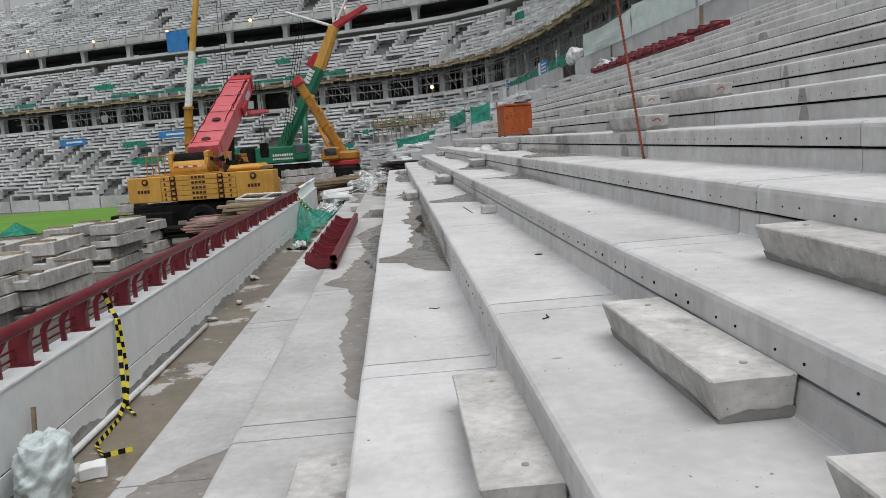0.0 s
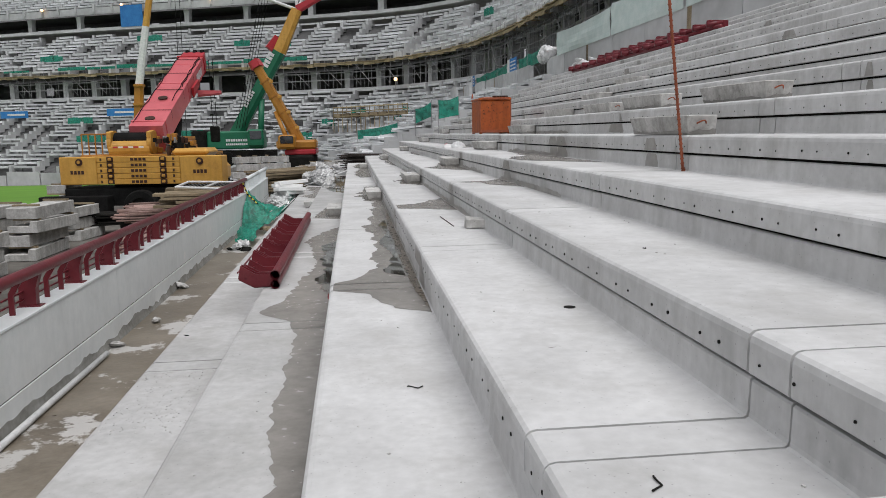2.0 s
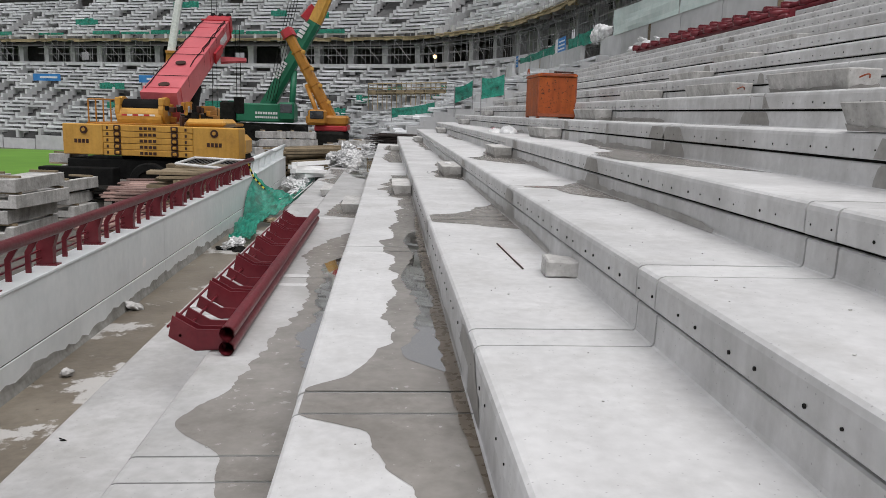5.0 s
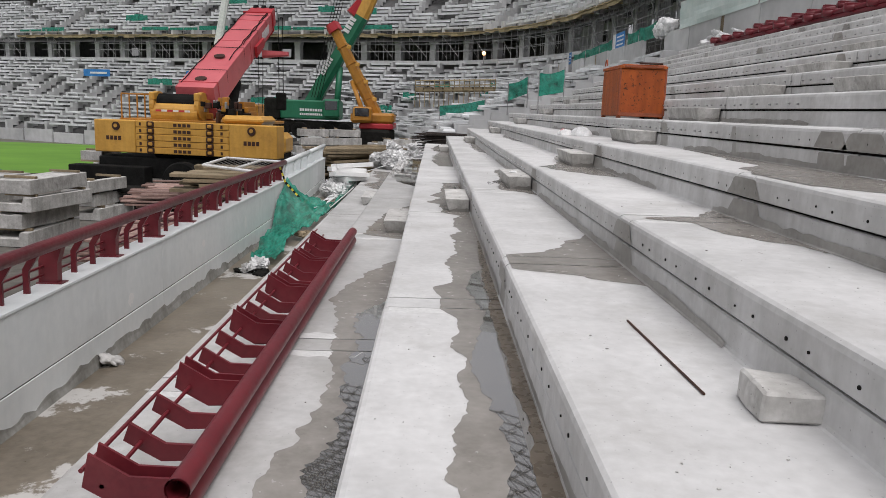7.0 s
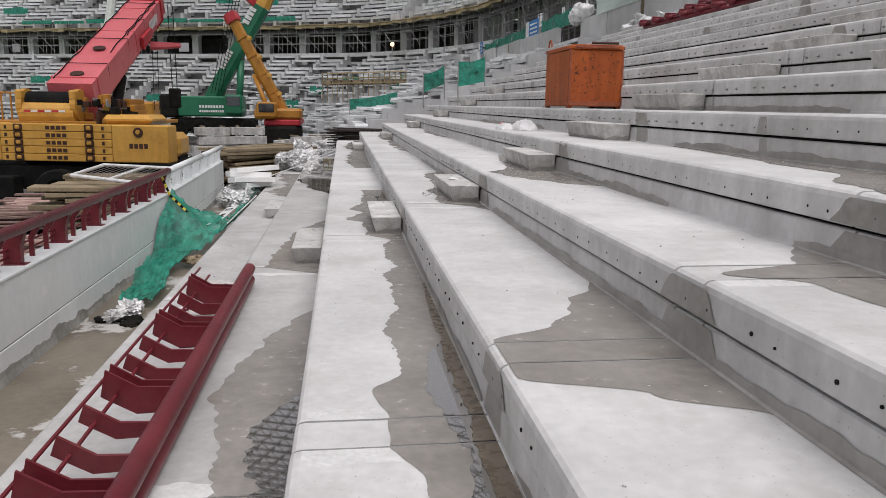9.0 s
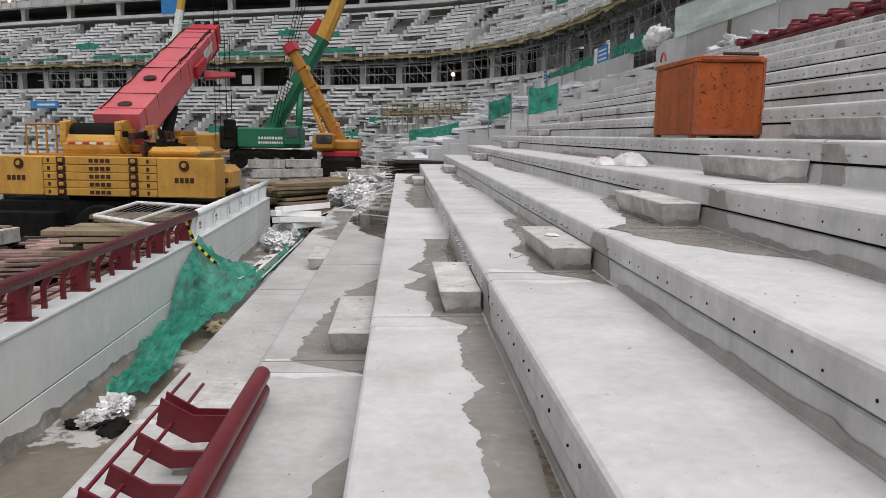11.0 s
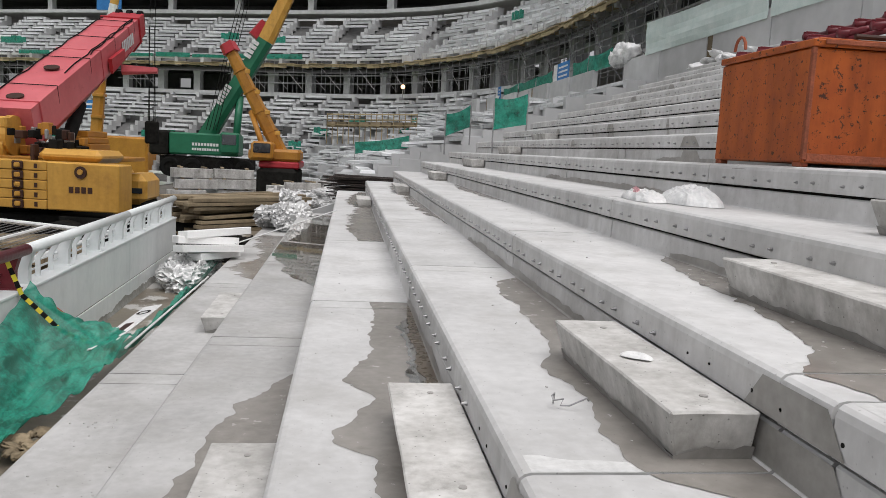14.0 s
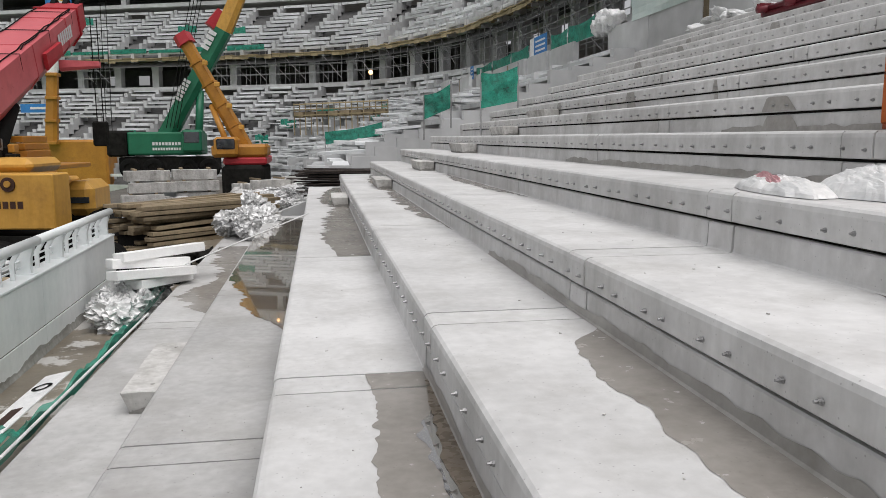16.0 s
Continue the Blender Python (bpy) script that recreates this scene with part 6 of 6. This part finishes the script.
for i in range(rings):
    for j in range(spokes):
        k = (j + 1) % spokes
        faces.append((i * spokes + j, i * spokes + k, (i + 1) * spokes + k, (i + 1) * spokes + j))
body = mesh_raw("bag_body", verts, faces, BAG, bag)
for p in body.data.polygons:
    p.use_smooth = True
bm = bmesh.new()
bent(bm, [Vector((-2.34 + 0.185 * math.cos(0.35 * i), 4.12 + 0.25 * math.sin(0.35 * i), 0.05 + 0.012 * math.sin(1.7 * i))) for i in range(18)], 0.008)
part("dirty_hem", bm, TIMBER, bag, "dirty hem round the foot of the bag")
offcut = rod("timber_offcut", (-2.5, 4.35, 0.0), (-2.52, 4.5, 0.62), 0.02, TIMBER, n=4)
tagged(offcut, "rough timber offcut standing by the wall", "timber")
tent = bmesh.new()
for a, b in ((0, 1), (1, 2), (2, 3), (3, 0)):
    c = [(-0.8, -0.8), (0.8, -0.8), (0.8, 0.8), (-0.8, 0.8)]
    tent.faces.new([tent.verts.new(p) for p in ((-21.0 + c[a][0], 43.0 + c[a][1], -1.25), (-21.0 + c[b][0], 43.0 + c[b][1], -1.25), (-21.0, 43.0, -0.55))])
tagged(link_mesh("tent", tent, GREEN_NET), "small green pointed tent at the edge of the pitch", "tent")

for n, (x, y, l, a) in enumerate(((-1.3, 16.3, 0.3, 62), (-1.2, 16.2, 0.16, 70))):
    off = rod("rail_offcut", (x, y, row_z(-2) + 0.014), (x + l * math.cos(radians(a)), y + l * math.sin(radians(a)), row_z(-2) + 0.014), 0.012, MAROON)
    tagged(off, "short maroon steel offcut lying on the tread", "steel rod", "steel offcuts")
for y, z, h in ((18.6, 0.5, 0.1), (14.0, 0.42, 0.06), (16.4, 0.55, 0.05)):
    stain = thing("wall_patch", "white filler smeared on the parapet wall", "filler patch", "filler patches")
    verts = [(wall_x(y) + 0.003, y + 0.07 * (1 + 0.5 * noise.noise((2 * math.cos(a), 2 * math.sin(a), y))) * math.cos(a), z + h * (1 + 0.6 * noise.noise((2 * math.cos(a), 2 * math.sin(a), z))) * math.sin(a)) for a in [math.tau * i / 24 for i in range(24)]]
    mesh_raw("smear", verts, [tuple(range(24))], FOAM, stain)

# crumbs of concrete on the treads
def crumbs(k, y0, y1, x0, x1, count, seed, big=0.012):
    r = random.Random(seed)
    bm = bmesh.new()
    for i in range(count):
        x, y, q = row_x(k) + r.uniform(x0, x1), r.uniform(y0, y1), big * r.uniform(0.3, 1.0)
        if any(j - STRIP - 0.03 < y < j + 0.03 for j in JOINTS):
            continue
        box(bm, -q, q, -q * 0.7, q * 0.7, 0, q * 0.8, pose(x, y, row_z(k) + 0.001, r.uniform(-9, 9), r.uniform(-9, 9), r.uniform(0, 360)))
    tagged(link_mesh("concrete_crumbs", bm, CONCRETE_BLOCK), "small crumbs of concrete scattered on a tread", "rubble", kind="stuff")


crumbs(-2, 6.2, 7.7, 0.05, 0.75, 260, 41, 0.006)
crumbs(-2, 17.2, 20.0, 0.1, 0.75, 70, 42, 0.007)
for n, k in enumerate((-1, 0, 1, 2)):
    crumbs(k, -1, 24, 0.08, 0.76, 90, 50 + n, 0.006)
# dark scuffs where things were dragged over the treads
r8 = random.Random(31)
for n in range(46):
    k = r8.choice((-2, -1, 0, 0, 1, 1, 1, 2, 2, 3))
    y = r8.uniform(-0.5, 24)
    if any(j - STRIP - 0.15 < y < j + 0.15 for j in JOINTS):
        continue
    x = row_x(k) + r8.uniform(0.08, 0.55)
    a, l = r8.uniform(0, math.pi), r8.uniform(0.01, 0.06)
    verts, faces = [], []
    for i in range(8):
        f = i / 7
        w = 0.5 * l * math.sin(math.pi * f) * (0.25 + 0.3 * noise.noise((9 * f, n, 2))) + 0.0006
        cx, cy = x + l * (f - 0.5) * math.cos(a), y + l * (f - 0.5) * math.sin(a)
        verts += [(cx - w * math.sin(a), cy + w * math.cos(a), row_z(k) + 0.0012), (cx + w * math.sin(a), cy - w * math.cos(a), row_z(k) + 0.0012)]
        if i:
            faces.append((2 * i - 2, 2 * i - 1, 2 * i + 1, 2 * i))
    tagged(mesh_raw("scuff", verts, faces, DAMP), "small dark scuff on a concrete tread", "stain", "scuffs on the treads")
# bent wire and twigs
for n, (k, x, y) in enumerate(((-1, 0.62, 11.6), (1, 0.28, 17.4), (-2, 0.1, 8.9), (1, 0.3, 3.1), (0, 0.5, 5.0), (2, 0.35, 5.4))):
    r = random.Random(60 + n)
    bm = bmesh.new()
    p = Vector((row_x(k) + x, y, row_z(k) + 0.006))
    pts = [p]
    for i in range(9):
        p = p + Vector((r.uniform(-0.05, 0.06), r.uniform(-0.05, 0.05), 0))
        p.z = row_z(k) + 0.006 + abs(r.uniform(0, 0.05)) * (n == 0 or n == 1)
        pts.append(p.copy())
    bent(bm, pts[: 10 if n < 2 else 4], 0.0035, 5)
    tagged(link_mesh("wire_scrap", bm, STEEL if n < 2 else GROUT), "bent scrap of tie wire lying on a tread", "wire", "wire scraps")


# brown timber formwork on the rows of the far corner
form = thing("formwork", "brown timber formwork standing on the far rows", "formwork")
A, B = Vector((-1.6, 82.5, 4.1)), Vector((5.8, 78.5, 4.3))
for q in range(3):
    rod("waling", A + Vector((0, 0, 0.45 * q)), B + Vector((0, 0, 0.45 * q)), 0.07, BAMBOO, form, 4)
for q in range(17):
    c = A.lerp(B, q / 16)
    rod("stud", c + Vector((0, 0.1, -1.6)), c + Vector((0, 0.1, 1.0)), 0.06, TIMBER if q % 2 else BAMBOO, form, 4)
for q in range(8):
    c, d = A.lerp(B, q / 8), A.lerp(B, (q + 1) / 8)
    bm = bmesh.new()
    tube(bm, c + Vector((0.1, 0.25, 0.05)), d + Vector((-0.1, 0.25, 0.05)), 0.3, 4)
    part("panel", bm, TIMBER, form)
